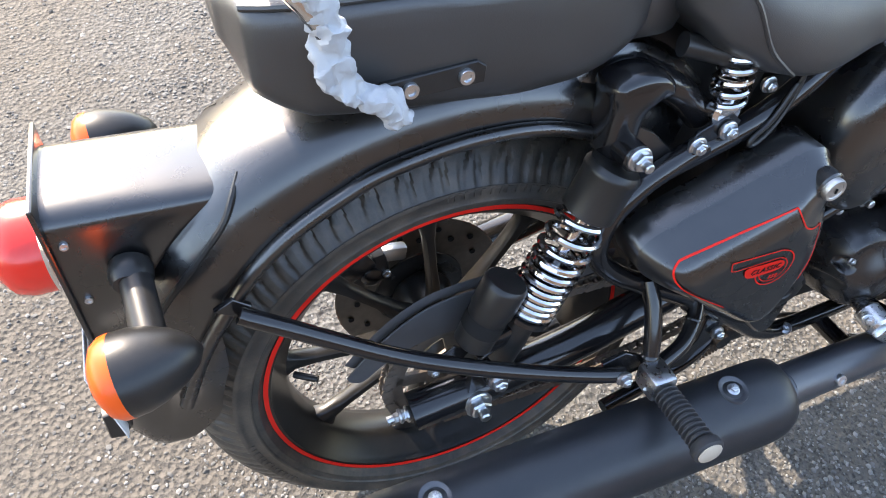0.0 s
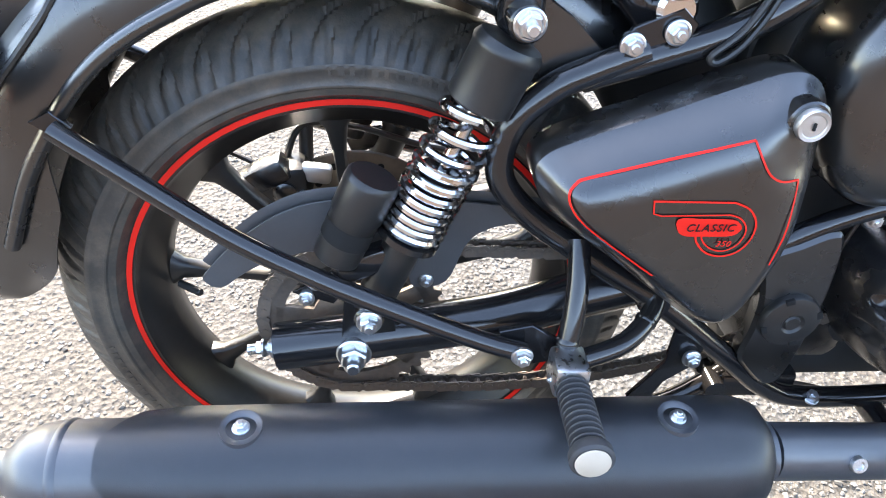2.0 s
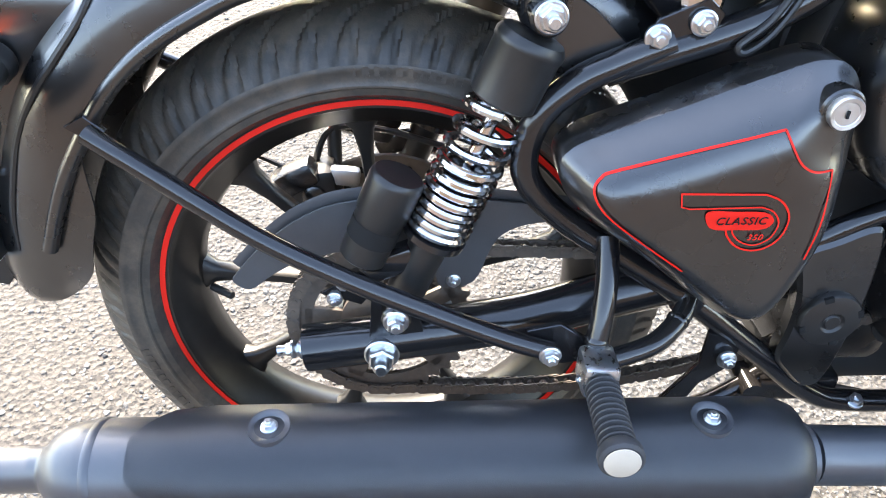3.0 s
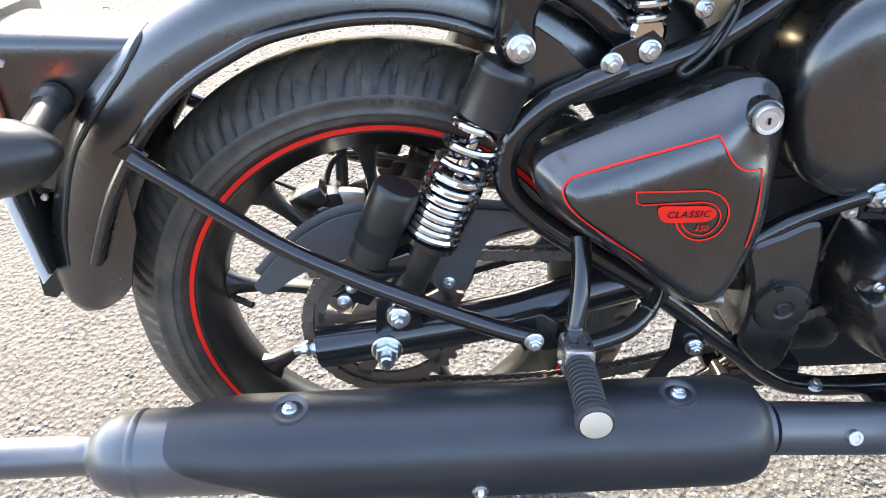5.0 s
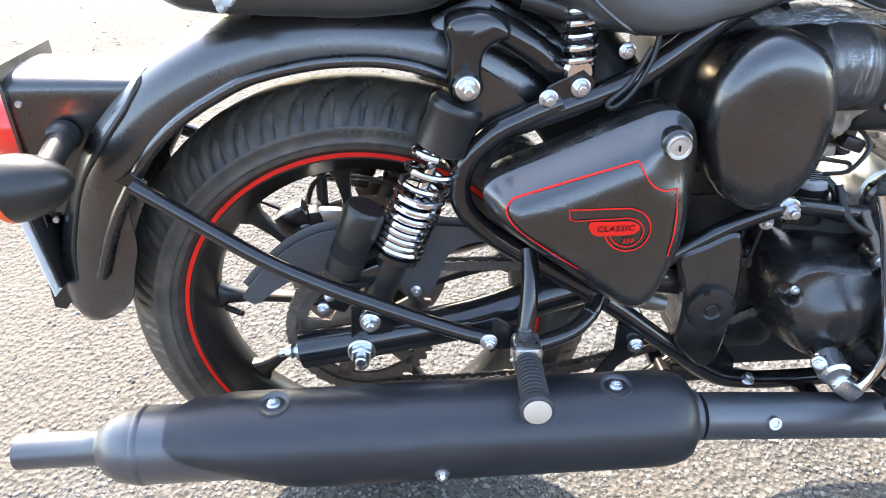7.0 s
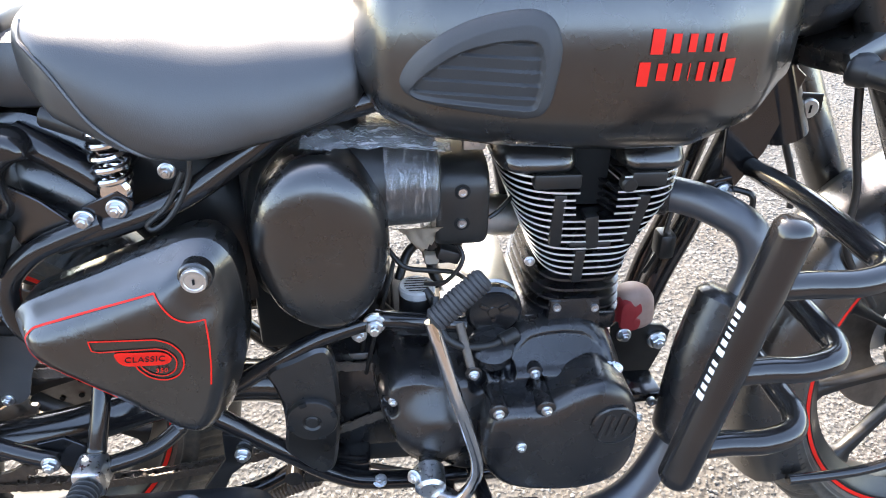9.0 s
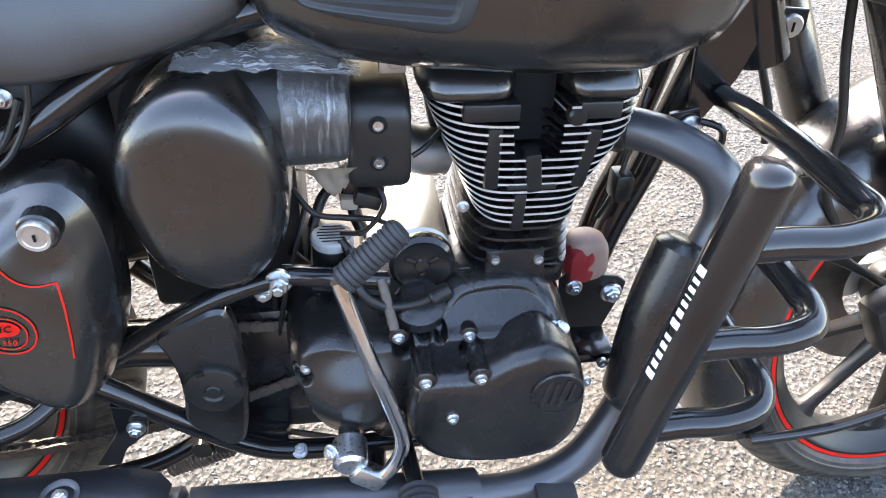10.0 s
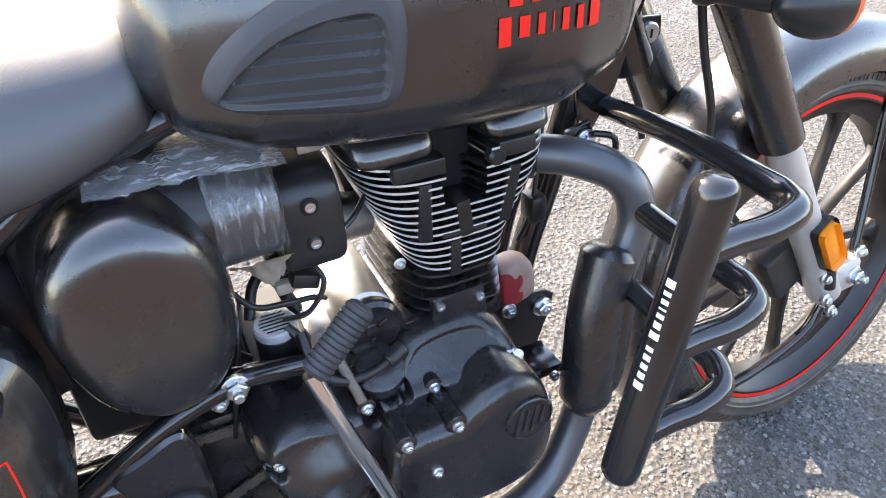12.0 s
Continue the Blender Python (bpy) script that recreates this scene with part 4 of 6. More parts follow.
guard_plate = part("chain_guard", slab([(-0.146, 0.384), (-0.138, 0.398), (-0.110, 0.428), (-0.07, 0.458), (-0.022, 0.474), (0.074, 0.475), (0.134, 0.470), (0.19, 0.462), (0.20, 0.450), (0.15, 0.448), (0.122, 0.438), (0.108, 0.420), (0.092, 0.380), (0.06, 0.374), (0.052, 0.395), (0.03, 0.412), (-0.03, 0.418), (-0.075, 0.408), (-0.105, 0.392), (-0.13, 0.374)], -0.092, -0.0945, 0.0006, per=4), GREYPLASTIC, bike, "dark grey chain guard")
part("flange", sweep([(-0.14, -0.085, 0.396), (-0.108, -0.085, 0.430), (-0.07, -0.085, 0.459), (-0.022, -0.085, 0.475), (0.074, -0.085, 0.476), (0.19, -0.085, 0.463)], 0.008, 8, flat=0.15, up=(0, 1, 0)), GREYPLASTIC, guard_plate)
bolt(guard_plate, (0.072, -0.096, 0.383), 0.0075)


def shock(side):
    """A gas-charged twin shock: shroud, chrome spring, lower body and side canister."""
    y = -0.128 * side
    top, bot = Vector((0.137, y, 0.657)), Vector((0.016, y, 0.375))
    d = (top - bot).normalized()
    at = lambda s: bot + d * s
    ob = part("shock_absorber", rod(at(0.02), at(0.115), 0.0185, 20, 0.003), PLASTIC, bike, "shock absorber with chrome spring and gas canister")
    part("shroud", turn([(0.024, 0), (0.0282, 0.003), (0.0285, 0.046), (0.0295, 0.048), (0.0295, 0.053), (0.026, 0.058), (0.016, 0.06)], along(at(0.228), at(0.3)), 28), PLASTIC, ob, "black shroud")
    part("spring", helix(at(0.098), at(0.225), 0.0262, 0.0041, 10.5, lead=lambda u: u * 0.66 + 0.34 * u ** 4), CHROME, ob, "chrome coil spring")
    part("damper_rod", rod(at(0.1), at(0.24), 0.0065, 14), CHROME, ob)
    part("damper_body", rod(at(0.09), at(0.165), 0.019, 18, 0.002), FRAME, ob)
    part("spring_seat", turn([(0.022, 0), (0.030, 0.003), (0.030, 0.009), (0.02, 0.011)], along(at(0.086), at(0.2)), 24), FRAME, ob)
    for s in (0.0, 0.305):
        part("eye", rod(at(s) + Vector((0, 0.02, 0)), at(s) + Vector((0, -0.02, 0)), 0.0145, 20, 0.002), FRAME, ob)
    e = Vector((-0.0575, -0.004 * side, -0.003))
    can = part("canister", turn([(0.017, 0), (0.0220, 0.004), (0.0225, 0.050), (0.0242, 0.054), (0.0245, 0.086), (0.0235, 0.0905), (0.0215, 0.0925), (0.012, 0.0915)], along(at(0.070) + e, at(0.2) + e), 26), PLASTIC, ob, "black gas canister")
    part("bridge", box(at(0.062) + e * 0.5, (0.05, 0.022, 0.024), 0.004, Euler((0, radians(-22), 0)).to_matrix()), FRAME, ob)
    part("band", turn([(0.0229, 0), (0.0229, 0.018)], along(at(0.095) + e, at(0.2) + e), 26, caps=False), PRINT_SHADE, ob)
    if side > 0:
        bolt(ob, top + Vector((0, -0.021, 0)), 0.0128, style="nut")


shock(1)
shock(-1)

# ---- frame ----
frame_loop = part("frame_tube", sweep([(0.24, -0.118, 0.628), (0.20, -0.122, 0.614), (0.165, -0.126, 0.598), (0.135, -0.128, 0.566), (0.130, -0.128, 0.520), (0.160, -0.128, 0.480), (0.217, -0.128, 0.438), (0.303, -0.128, 0.378), (0.391, -0.126, 0.303), (0.45, -0.122, 0.253), (0.50, -0.118, 0.230), (0.60, -0.11, 0.220), (0.75, -0.10, 0.222)], 0.0125, 14), FRAME, bike, "black tubular frame loop")
part("upper_tube", sweep([(0.19, -0.118, 0.606), (0.281, -0.116, 0.634), (0.334, -0.114, 0.658), (0.39, -0.108, 0.695), (0.44, -0.10, 0.722), (0.54, -0.08, 0.745)], 0.0135, 14), FRAME, frame_loop)
part("pivot_tube", sweep([(0.30, -0.126, 0.384), (0.335, -0.126, 0.402), (0.407, -0.126, 0.448), (0.46, -0.126, 0.476), (0.513, -0.124, 0.492), (0.545, -0.12, 0.488), (0.62, -0.11, 0.47)], 0.0105, 14), FRAME, frame_loop)
for side in (1,):
    part("seat_rail", sweep([(0.05, 0.10, 0.70), (0.2, 0.11, 0.64), (0.4, 0.1, 0.70), (0.55, 0.06, 0.75)], 0.0125, 10), FRAME, frame_loop)
part("gusset", slab([(0.122, 0.692), (0.150, 0.672), (0.180, 0.652), (0.205, 0.628), (0.222, 0.610), (0.165, 0.588), (0.150, 0.600), (0.140, 0.640)], -0.108, -0.114, 0.0012), PAINT, frame_loop)
part("shock_bracket", puff(round_loop([(0.122, 0.722), (0.148, 0.727), (0.171, 0.723), (0.184, 0.711), (0.183, 0.698), (0.167, 0.692), (0.157, 0.681), (0.155, 0.662), (0.157, 0.646), (0.148, 0.634), (0.128, 0.634), (0.119, 0.645), (0.118, 0.668), (0.120, 0.692), (0.116, 0.709)], 5), [(0.002, -0.085), (0, -0.09), (0, -0.112), (0.0015, -0.119), (0.004, -0.123), (0.008, -0.1255)]), FRAME, frame_loop, sharp=60)
part("seat_tube", sweep([(0.160, -0.085, 0.712), (0.20, -0.09, 0.690), (0.228, -0.09, 0.668), (0.25, -0.09, 0.645)], 0.0165, 18), FRAME, frame_loop)
part("front_apron", puff(round_loop([(0.085, 0.690), (0.105, 0.716), (0.140, 0.731), (0.172, 0.732), (0.206, 0.715), (0.240, 0.695), (0.262, 0.665), (0.20, 0.655), (0.12, 0.660)], 5), [(0.012, 0.08), (0.003, 0.075), (0, 0.06), (0, -0.055), (0.003, -0.070), (0.012, -0.076)]), PAINT, rear_fender)
part("inner_fender", sweep([(0.17, 0, 0.70), (0.24, 0, 0.66), (0.32, 0, 0.56), (0.35, 0, 0.47)], 0.075, 16, flat=0.55), PLASTIC, frame_loop)
part("stay_bracket", slab([(0.135, 0.385), (0.165, 0.392), (0.19, 0.375), (0.20, 0.35), (0.17, 0.345), (0.145, 0.355)], -0.172, -0.178, 0.001), FRAME, frame_loop)
bolt(frame_loop, (0.225, -0.126, 0.635), 0.0105)
bolt(frame_loop, (0.259, -0.126, 0.646), 0.0105)
part("bolt_plate", slab([(0.212, 0.624), (0.225, 0.648), (0.262, 0.664), (0.276, 0.652), (0.27, 0.634), (0.235, 0.622)], -0.118, -0.123, 0.001), FRAME, frame_loop)
bolt(frame_loop, (0.310, -0.110, 0.679), 0.009)
bolt(frame_loop, (0.346, -0.143, 0.315), 0.010)
part("stand_lug", slab([(0.324, 0.345), (0.343, 0.340), (0.360, 0.326), (0.354, 0.300), (0.327, 0.277), (0.316, 0.252), (0.290, 0.255), (0.322, 0.304)], -0.132, -0.138, 0.001), FRAME, frame_loop)
bolt(frame_loop, (0.513, -0.130, 0.492), 0.0135, style="nut")
bolt(frame_loop, (0.495, -0.12, 0.470), 0.009)
bolt(frame_loop, (0.512, -0.125, 0.235), 0.0095, away=(0, -0.4, 1))
part("weld_node", turn([(0.012, -0.012), (0.018, -0.004), (0.018, 0.004), (0.012, 0.012)], Matrix.Translation((0.296, -0.13, 0.383)) @ YAX, 14), FRAME, frame_loop)
for p, q, r in (((0.312, -0.126, 0.3895), (0.318, -0.126, 0.393), 0.0115), ((0.1985, -0.1815, 0.378), (0.1975, -0.184, 0.371), 0.0114), ((0.2835, -0.151, 0.375), (0.279, -0.155, 0.3725), 0.0109)):
    bead = turn([(r - 0.002, -0.003), (r, 0.0), (r, 0.004), (r - 0.002, 0.007)], along(p, q), 16)
    for v in bead.verts:
        v.co += Vector((noise.noise(v.co * 300), 0, noise.noise(v.co * 310))) * 0.0008
    part("weld_bead", bead, FRAME, frame_loop)
pivot_plate = part("pivot_plate", slab([(0.388, 0.437), (0.42, 0.453), (0.448, 0.466), (0.462, 0.456), (0.468, 0.396), (0.465, 0.335), (0.458, 0.287), (0.449, 0.272), (0.434, 0.272), (0.412, 0.293), (0.398, 0.314), (0.401, 0.35), (0.400, 0.384), (0.394, 0.41)], -0.118, -0.14, 0.004, per=4), PAINT, bike, "black swing arm pivot plate with round cap")
PIVOT = Vector((0.4345, -0.14, 0.366))
part("pivot_cap", turn([(0.031, 0), (0.031, 0.005), (0.029, 0.008), (0.024, 0.0095), (0.012, 0.0105), (0.0095, 0.0085), (0.0085, 0.0085), (0.007, 0.0105), (0.003, 0.0105)], Matrix.Translation(PIVOT) @ YAX, 32), PLASTIC, pivot_plate)
# Notches are dark boxes on the cap, coloured like the shade in a cut.
for k in range(4):
    a = math.tau * k / 4 + 0.35
    part("notch_shade", box(PIVOT + Vector((0.0275 * math.cos(a), -0.0075, 0.0275 * math.sin(a))), (0.006, 0.004, 0.009), 0.0008, Euler((0, -a, 0)).to_matrix()), PRINT_SHADE, pivot_plate)
spring_seat = part("seat_spring", helix((0.258, -0.112, 0.672), (0.258, -0.112, 0.735), 0.0165, 0.0036, 5.0), CHROME, bike, "chrome seat spring")
part("spring_eye", turn([(0.013, -0.01), (0.017, -0.006), (0.017, 0.006), (0.013, 0.01)], Matrix.Translation((0.258, -0.112, 0.661)) @ YAX, 18), CHROME, spring_seat)
part("strap", sweep([(0.34, -0.12, 0.73), (0.335, -0.125, 0.68), (0.315, -0.13, 0.642), (0.295, -0.132, 0.625), (0.288, -0.132, 0.63), (0.31, -0.13, 0.65), (0.33, -0.127, 0.685)], 0.003, 8), PLASTIC, bike, "black rubber strap")

# Pillion foot peg.
part("peg_tube", sweep([(0.208, -0.135, 0.458), (0.207, -0.155, 0.43), (0.203, -0.172, 0.40), (0.197, -0.185, 0.368)], 0.0105, 14), FRAME, frame_loop)
part("peg_arm", sweep([(0.297, -0.132, 0.39), (0.285, -0.150, 0.376), (0.255, -0.172, 0.362), (0.205, -0.188, 0.356)], 0.0100, 14), FRAME, frame_loop)
peg = part("pillion_peg", box((0.197, -0.203, 0.359), (0.033, 0.038, 0.035), 0.006), ZINC, bike, "folding pillion foot peg with ribbed rubber")
p0, p1 = Vector((0.197, -0.212, 0.3575)), Vector((0.193, -0.310, 0.364))
ribs = []
for i in range(13):
    s0 = 0.006 + i * 0.0066
    ribs += [(0.0112, s0), (0.0152, s0 + 0.0008), (0.0157, s0 + 0.0018), (0.0152, s0 + 0.0028), (0.0112, s0 + 0.0038)]
part("rubber", turn([(0.011, 0)] + ribs, along(p0, p1), 20), GRIP, peg, "ribbed black rubber sleeve")
part("end_collar", turn([(0.0155, 0.084), (0.0185, 0.088), (0.0185, 0.096), (0.016, 0.098)], along(p0, p1), 24), GRIP, peg)
part("end_cap", turn([(0.0145, 0.0981), (0.0145, 0.0992), (0.013, 0.1)], along(p0, p1), 24), CARD, peg, "pale round end cap")
bolt(peg, (0.184, -0.205, 0.352), 0.006, away=(-1, -0.3, 0))

# Silencer fittings.
def on_pipe(x, ang, r):
    return (x, MUF_Y - r * math.cos(radians(ang)), MUF_Z + r * math.sin(radians(ang))), (0, -math.cos(radians(ang)), math.sin(radians(ang)))


for x, ang in ((-0.094, 84), (0.297, 84)):
    p, n = on_pipe(x, ang, 0.0572)
    part("dimple", turn([(0.0195, -0.004), (0.0185, 0.0012), (0.014, 0.0008), (0.012, -0.001)], along(p, Vector(p) + Vector(n)), 24), MATTE, muffler)
    bolt(muffler, p, 0.0078, away=n)
p, n = on_pipe(0.093, -16, 0.0575)
bolt(muffler, p, 0.0085, away=n)
for x, y, z in ((0.489, -0.2425, 0.266), (0.700, -0.224, 0.238)):
    bolt(pipe, (x, y, z), 0.0085, away=(0, -1, 0.45), style="cap")
part("clamp", turn([(0.026, 0), (0.030, 0.002), (0.030, 0.012), (0.026, 0.014)], muffler_axis @ Matrix.Translation((0, 0, 0.388)), 24), MATTE, muffler)

# Tool box trim.
def face_strip(pts, width, y, name, parent, closed=False, mat_=None):
    bm = bmesh.new()
    p = [Vector((x, 0, z)) for x, z in pts]
    k = len(p)
    left, right = [], []
    for i in range(k):
        a = p[i - 1] if (i or closed) else p[i]
        b = p[(i + 1) % k] if (i < k - 1 or closed) else p[i]
        t = (b - a).normalized()
        nrm = Vector((-t.z, 0, t.x)) * width / 2
        left.append(p[i] + nrm)
        right.append(p[i] - nrm)
    vs = []
    for a, b in zip(left, right):
        ya, yb = (y(a.x, a.z), y(b.x, b.z)) if callable(y) else (y, y)
        vs.append((bm.verts.new((a.x, ya, a.z)), bm.verts.new((b.x, yb, b.z))))
    for i in range(k if closed else k - 1):
        q, r = vs[i], vs[(i + 1) % k]
        bm.faces.new((q[0], q[1], r[1], r[0]))
    return part(name, bm, mat_ or RED, parent)


def tool_depth(x, z):
    px, pz = np.array([x]), np.array([z])
    d = loop_distance(px, pz, tool_outline)
    return -float((tool_face(px, pz, d) - tool_dish(px, pz, d))[0])


def proud(x, z):
    return tool_depth(x, z) - 0.0013


line = [(q.x, q.y) for q in spline([(a, b, 0) for a, b in ((0.344, 0.484), (0.3475, 0.510), (0.3485, 0.535), (0.3475, 0.5595))], 6)] + [(q.x, q.y) for q in spline([(a, b, 0) for a, b in ((0.3475, 0.5597), (0.332, 0.5605), (0.320, 0.567), (0.311, 0.579), (0.304, 0.592))], 5)]
line += [(q.x, q.y) for q in spline([(a, b, 0) for a, b in ((0.3039, 0.5921), (0.245, 0.5735), (0.190, 0.556), (0.177, 0.550), (0.172, 0.541), (0.180, 0.526), (0.208, 0.503), (0.249, 0.473))], 8)]
face_strip(line, 0.0016, proud, "pinstripe", toolbox)


def outline_strip(pts, per=6):
    return [(q.x, q.y) for q in spline([(a, b, 0) for a, b in pts], per)]


badge = [(0.235, 0.5440)] + outline_strip([(0.299, 0.5435), (0.312, 0.5375), (0.3205, 0.526), (0.3215, 0.513), (0.317, 0.502), (0.309, 0.4955), (0.298, 0.4935), (0.286, 0.4975), (0.277, 0.507), (0.2745, 0.514)])
face_strip(badge, 0.0016, proud, "badge_outline", toolbox)
face_strip([(0.235, 0.5447), (0.2365, 0.5335), (0.243, 0.5315)] + outline_strip([(0.298, 0.5325), (0.308, 0.5285), (0.3145, 0.5185), (0.3125, 0.507), (0.306, 0.5005), (0.298, 0.4985), (0.288, 0.502), (0.281, 0.509), (0.2795, 0.514)]), 0.0013, proud, "badge_outline", toolbox)
band = round_loop([(0.2575, 0.5290), (0.278, 0.5290), (0.299, 0.5285), (0.307, 0.5255), (0.3105, 0.520), (0.307, 0.5145), (0.299, 0.5125), (0.282, 0.5125), (0.266, 0.5130), (0.259, 0.518)], 4)
bm = bmesh.new()
bm.faces.new([bm.verts.new((x, proud(x, z), z)) for x, z in band])
part("badge_band", bm, RED, toolbox)


def lettering(text, m, size, material, parent, name="lettering", shear=0.0, spacing=1.0):
    cu = bpy.data.curves.new(name, "FONT")
    cu.body, cu.size, cu.align_x, cu.align_y, cu.shear, cu.space_character = text, size, "CENTER", "CENTER", shear, spacing
    cu.extrude = 0.0003
    tmp = bpy.data.objects.new("tmp", cu)
    scene.collection.objects.link(tmp)
    me = bpy.data.meshes.new_from_object(tmp.evaluated_get(bpy.context.evaluated_depsgraph_get()))
    bpy.data.objects.remove(tmp)
    me.name = name
    me.materials.clear()
    me.materials.append(material)
    ob = new(name, me)
    ob.parent = parent
    ob.matrix_local = m
    return ob


FACING = Matrix.Rotation(radians(90), 4, "X")
lettering("CLASSIC", Matrix.Translation((0.2845, -0.2132, 0.5208)) @ FACING, 0.0094, PRINT_SHADE, toolbox, shear=0.2, spacing=1.15)
lettering("350", Matrix.Translation((0.2985, -0.2132, 0.5060)) @ FACING, 0.0074, RED, toolbox, shear=0.2, spacing=1.15)
lock_at = Vector((0.3435, -0.1965, 0.6045))
part("lock_collar", turn([(0.0165, -0.012), (0.0165, 0.002), (0.0148, 0.0035)], Matrix.Translation(lock_at) @ YAX, 32), PAINT, toolbox)
part("lock", turn([(0.012, 0), (0.0132, 0.008), (0.012, 0.0105), (0.0095, 0.0102), (0.0088, 0.0094), (0.004, 0.0096)], Matrix.Translation(lock_at) @ YAX, 28), ALU, toolbox, "round bare-metal lock")
# The slot is a small dark box whose colour gives the shade of a cut.
part("key_slot_shade", box(lock_at + Vector((0, -0.0105, 0)), (0.002, 0.0016, 0.006), 0.0004), PRINT_SHADE, toolbox)

# Grab rail with white foam wrap, and the seat's side strap.
part("seat_strap", slab([(-0.104, 0.750), (-0.100, 0.768), (-0.022, 0.774), (-0.014, 0.768), (-0.016, 0.754)], -0.119, -0.1255, 0.001), PLASTIC, pillion)
for x, z in ((-0.078, 0.760), (-0.032, 0.763)):
    bolt(pillion, (x, -0.126, z), 0.0068, style="cap")

# ---- engine ----
case_outline = round_loop([(0.507, 0.375), (0.511, 0.410), (0.530, 0.432), (0.562, 0.438), (0.600, 0.433), (0.626, 0.431), (0.646, 0.437), (0.666, 0.450), (0.700, 0.470), (0.768, 0.471), (0.804, 0.446), (0.828, 0.395), (0.838, 0.348), (0.832, 0.300), (0.805, 0.262), (0.755, 0.246), (0.67, 0.248), (0.60, 0.262), (0.55, 0.285), (0.52, 0.325)], 20)
CASE_WELLS = ((0.633, 0.413, 0.0125), (0.704, 0.406, 0.0135), (0.776, 0.396, 0.012), (0.655, 0.428, 0.010), (0.527, 0.386, 0.011), (0.524, 0.347, 0.010), (0.598, 0.287, 0.010), (0.672, 0.424, 0.008), (0.690, 0.385, 0.001))


def case_face(px, pz, d):
    """One casting: rounded rim, a raised bulge, a step that slopes back under the cylinder, and bolt wells."""
    y = 0.035 + 0.118 * np.sqrt(np.clip(1 - (1 - np.clip(d / 0.022, 0, 1)) ** 2, 0, 1))
    rim = np.clip(d / 0.02, 0, 1)
    y += 0.024 * ease(1.25 - np.hypot((px - 0.585) / 0.062, (pz - 0.350) / 0.058)) * rim
    step = ease((px - 0.640) / 0.012) * ease((0.800 - px) / 0.012) * ease((pz - 0.418) / 0.010)
    y -= step * (0.008 + 0.9 * np.clip(pz - 0.420, 0, 0.05)) * rim
    for wx, wz, r in CASE_WELLS:
        y -= 0.020 * ease((1.0 - np.hypot(px - wx, (pz - wz) * 0.8) / r) * 2.6) * rim
    return y


case = part("crankcase_cover", relief(case_outline, (0.675, 0.352), 64, -0.03, case_face), CASE, bike, "matte black crankcase cover with bright bolts", sharp=60)
outer = round_loop([(0.636, 0.318), (0.633, 0.355), (0.640, 0.388), (0.662, 0.404), (0.706, 0.407), (0.745, 0.428), (0.780, 0.434), (0.812, 0.410), (0.826, 0.362), (0.824, 0.312), (0.802, 0.278), (0.755, 0.264), (0.700, 0.268), (0.660, 0.284)], 12)
clutch = part("clutch_cover", puff_to(outer, [(0, -0.12), (0, -0.176), (0.0012, -0.183), (0.004, -0.189), (0.009, -0.1935), (0.016, -0.196), (0.03, -0.1975)], (0.735, 0.346)), CASE, case)
for x, y, z in ((0.628, -0.150, 0.425), (0.702, -0.150, 0.421), (0.771, -0.151, 0.408)):
    part("bolt_tower", turn([(0.010, -0.03), (0.010, 0.0), (0.008, 0.001)], Matrix.Translation((x, y + 0.002, z)) @ YAX, 18), CASE, case)
    bolt(case, (x, y, z), 0.0066)
for x, z in ((0.651, 0.403), (0.707, 0.404)):
    part("bolt_tower", turn([(0.0115, -0.05), (0.0115, 0.0), (0.009, 0.0015)], Matrix.Translation((x, -0.193, z)) @ YAX, 18), CASE, case)
    bolt(case, (x, -0.1955, z), 0.0066)
bolt(case, (0.680, -0.198, 0.352), 0.0066)
bolt(case, (0.835, -0.16, 0.352), 0.0064)
bolt(case, (0.532, -0.150, 0.392), 0.0064)
part("sight_window", turn([(0.0135, 0), (0.0135, 0.003), (0.011, 0.004)], Matrix.Translation((0.795, -0.146, 0.420)) @ Matrix.Rotation(radians(62), 4, "X") @ Matrix.Diagonal((1.15, 0.7, 1, 1)), 20), ZINC, case, "bright oval oil sight plug")
part("cover_boss", turn([(0.0285, 0), (0.0285, 0.003), (0.0265, 0.0042), (0.0262, 0.0025), (0.002, 0.0025)], Matrix.Translation((0.789, -0.1968, 0.378)) @ YAX, 32), CASE, case)
for i, (dx, w, h) in enumerate(((-0.013, 0.005, 0.036), (-0.004, 0.004, 0.03), (0.006, 0.005, 0.038), (0.015, 0.004, 0.026))):
    part("raised_bar", box((0.789 + dx, -0.1995, 0.378), (w, 0.003, h), 0.001, Euler((0, radians(14), 0)).to_matrix()), CASE, case)
part("drain_plug", turn([(0.011, 0), (0.011, 0.005), (0.008, 0.006), (0.007, 0.009), (0.004, 0.009)], Matrix.Translation((0.680, -0.15, 0.262)) @ YAX @ Matrix.Rotation(radians(30), 4, "X"), 20), ZINC, case)
part("gearbox_top", box((0.632, -0.03, 0.455), (0.075, 0.09, 0.045), 0.012), ALU, case, "bare alloy gearbox casting")
part("gearbox", box((0.65, 0.0, 0.36), (0.24, 0.17, 0.19), 0.03), CASTING, case)
part("filler_neck", turn([(0.028, 0), (0.028, 0.016), (0.022, 0.02), (0.012, 0.021)], Matrix.Translation((0.652, -0.118, 0.434)) @ Matrix.Rotation(radians(20), 4, "X"), 24), CASE, case)
part("guide_pin", rod((0.613, -0.118, 0.478), (0.624, -0.15, 0.437), 0.0055, 12), CHAIN, case)
part("cylinder_flange", box((0.755, -0.02, 0.455), (0.12, 0.15, 0.03), 0.008), CASE, case)

fin_rows = 15
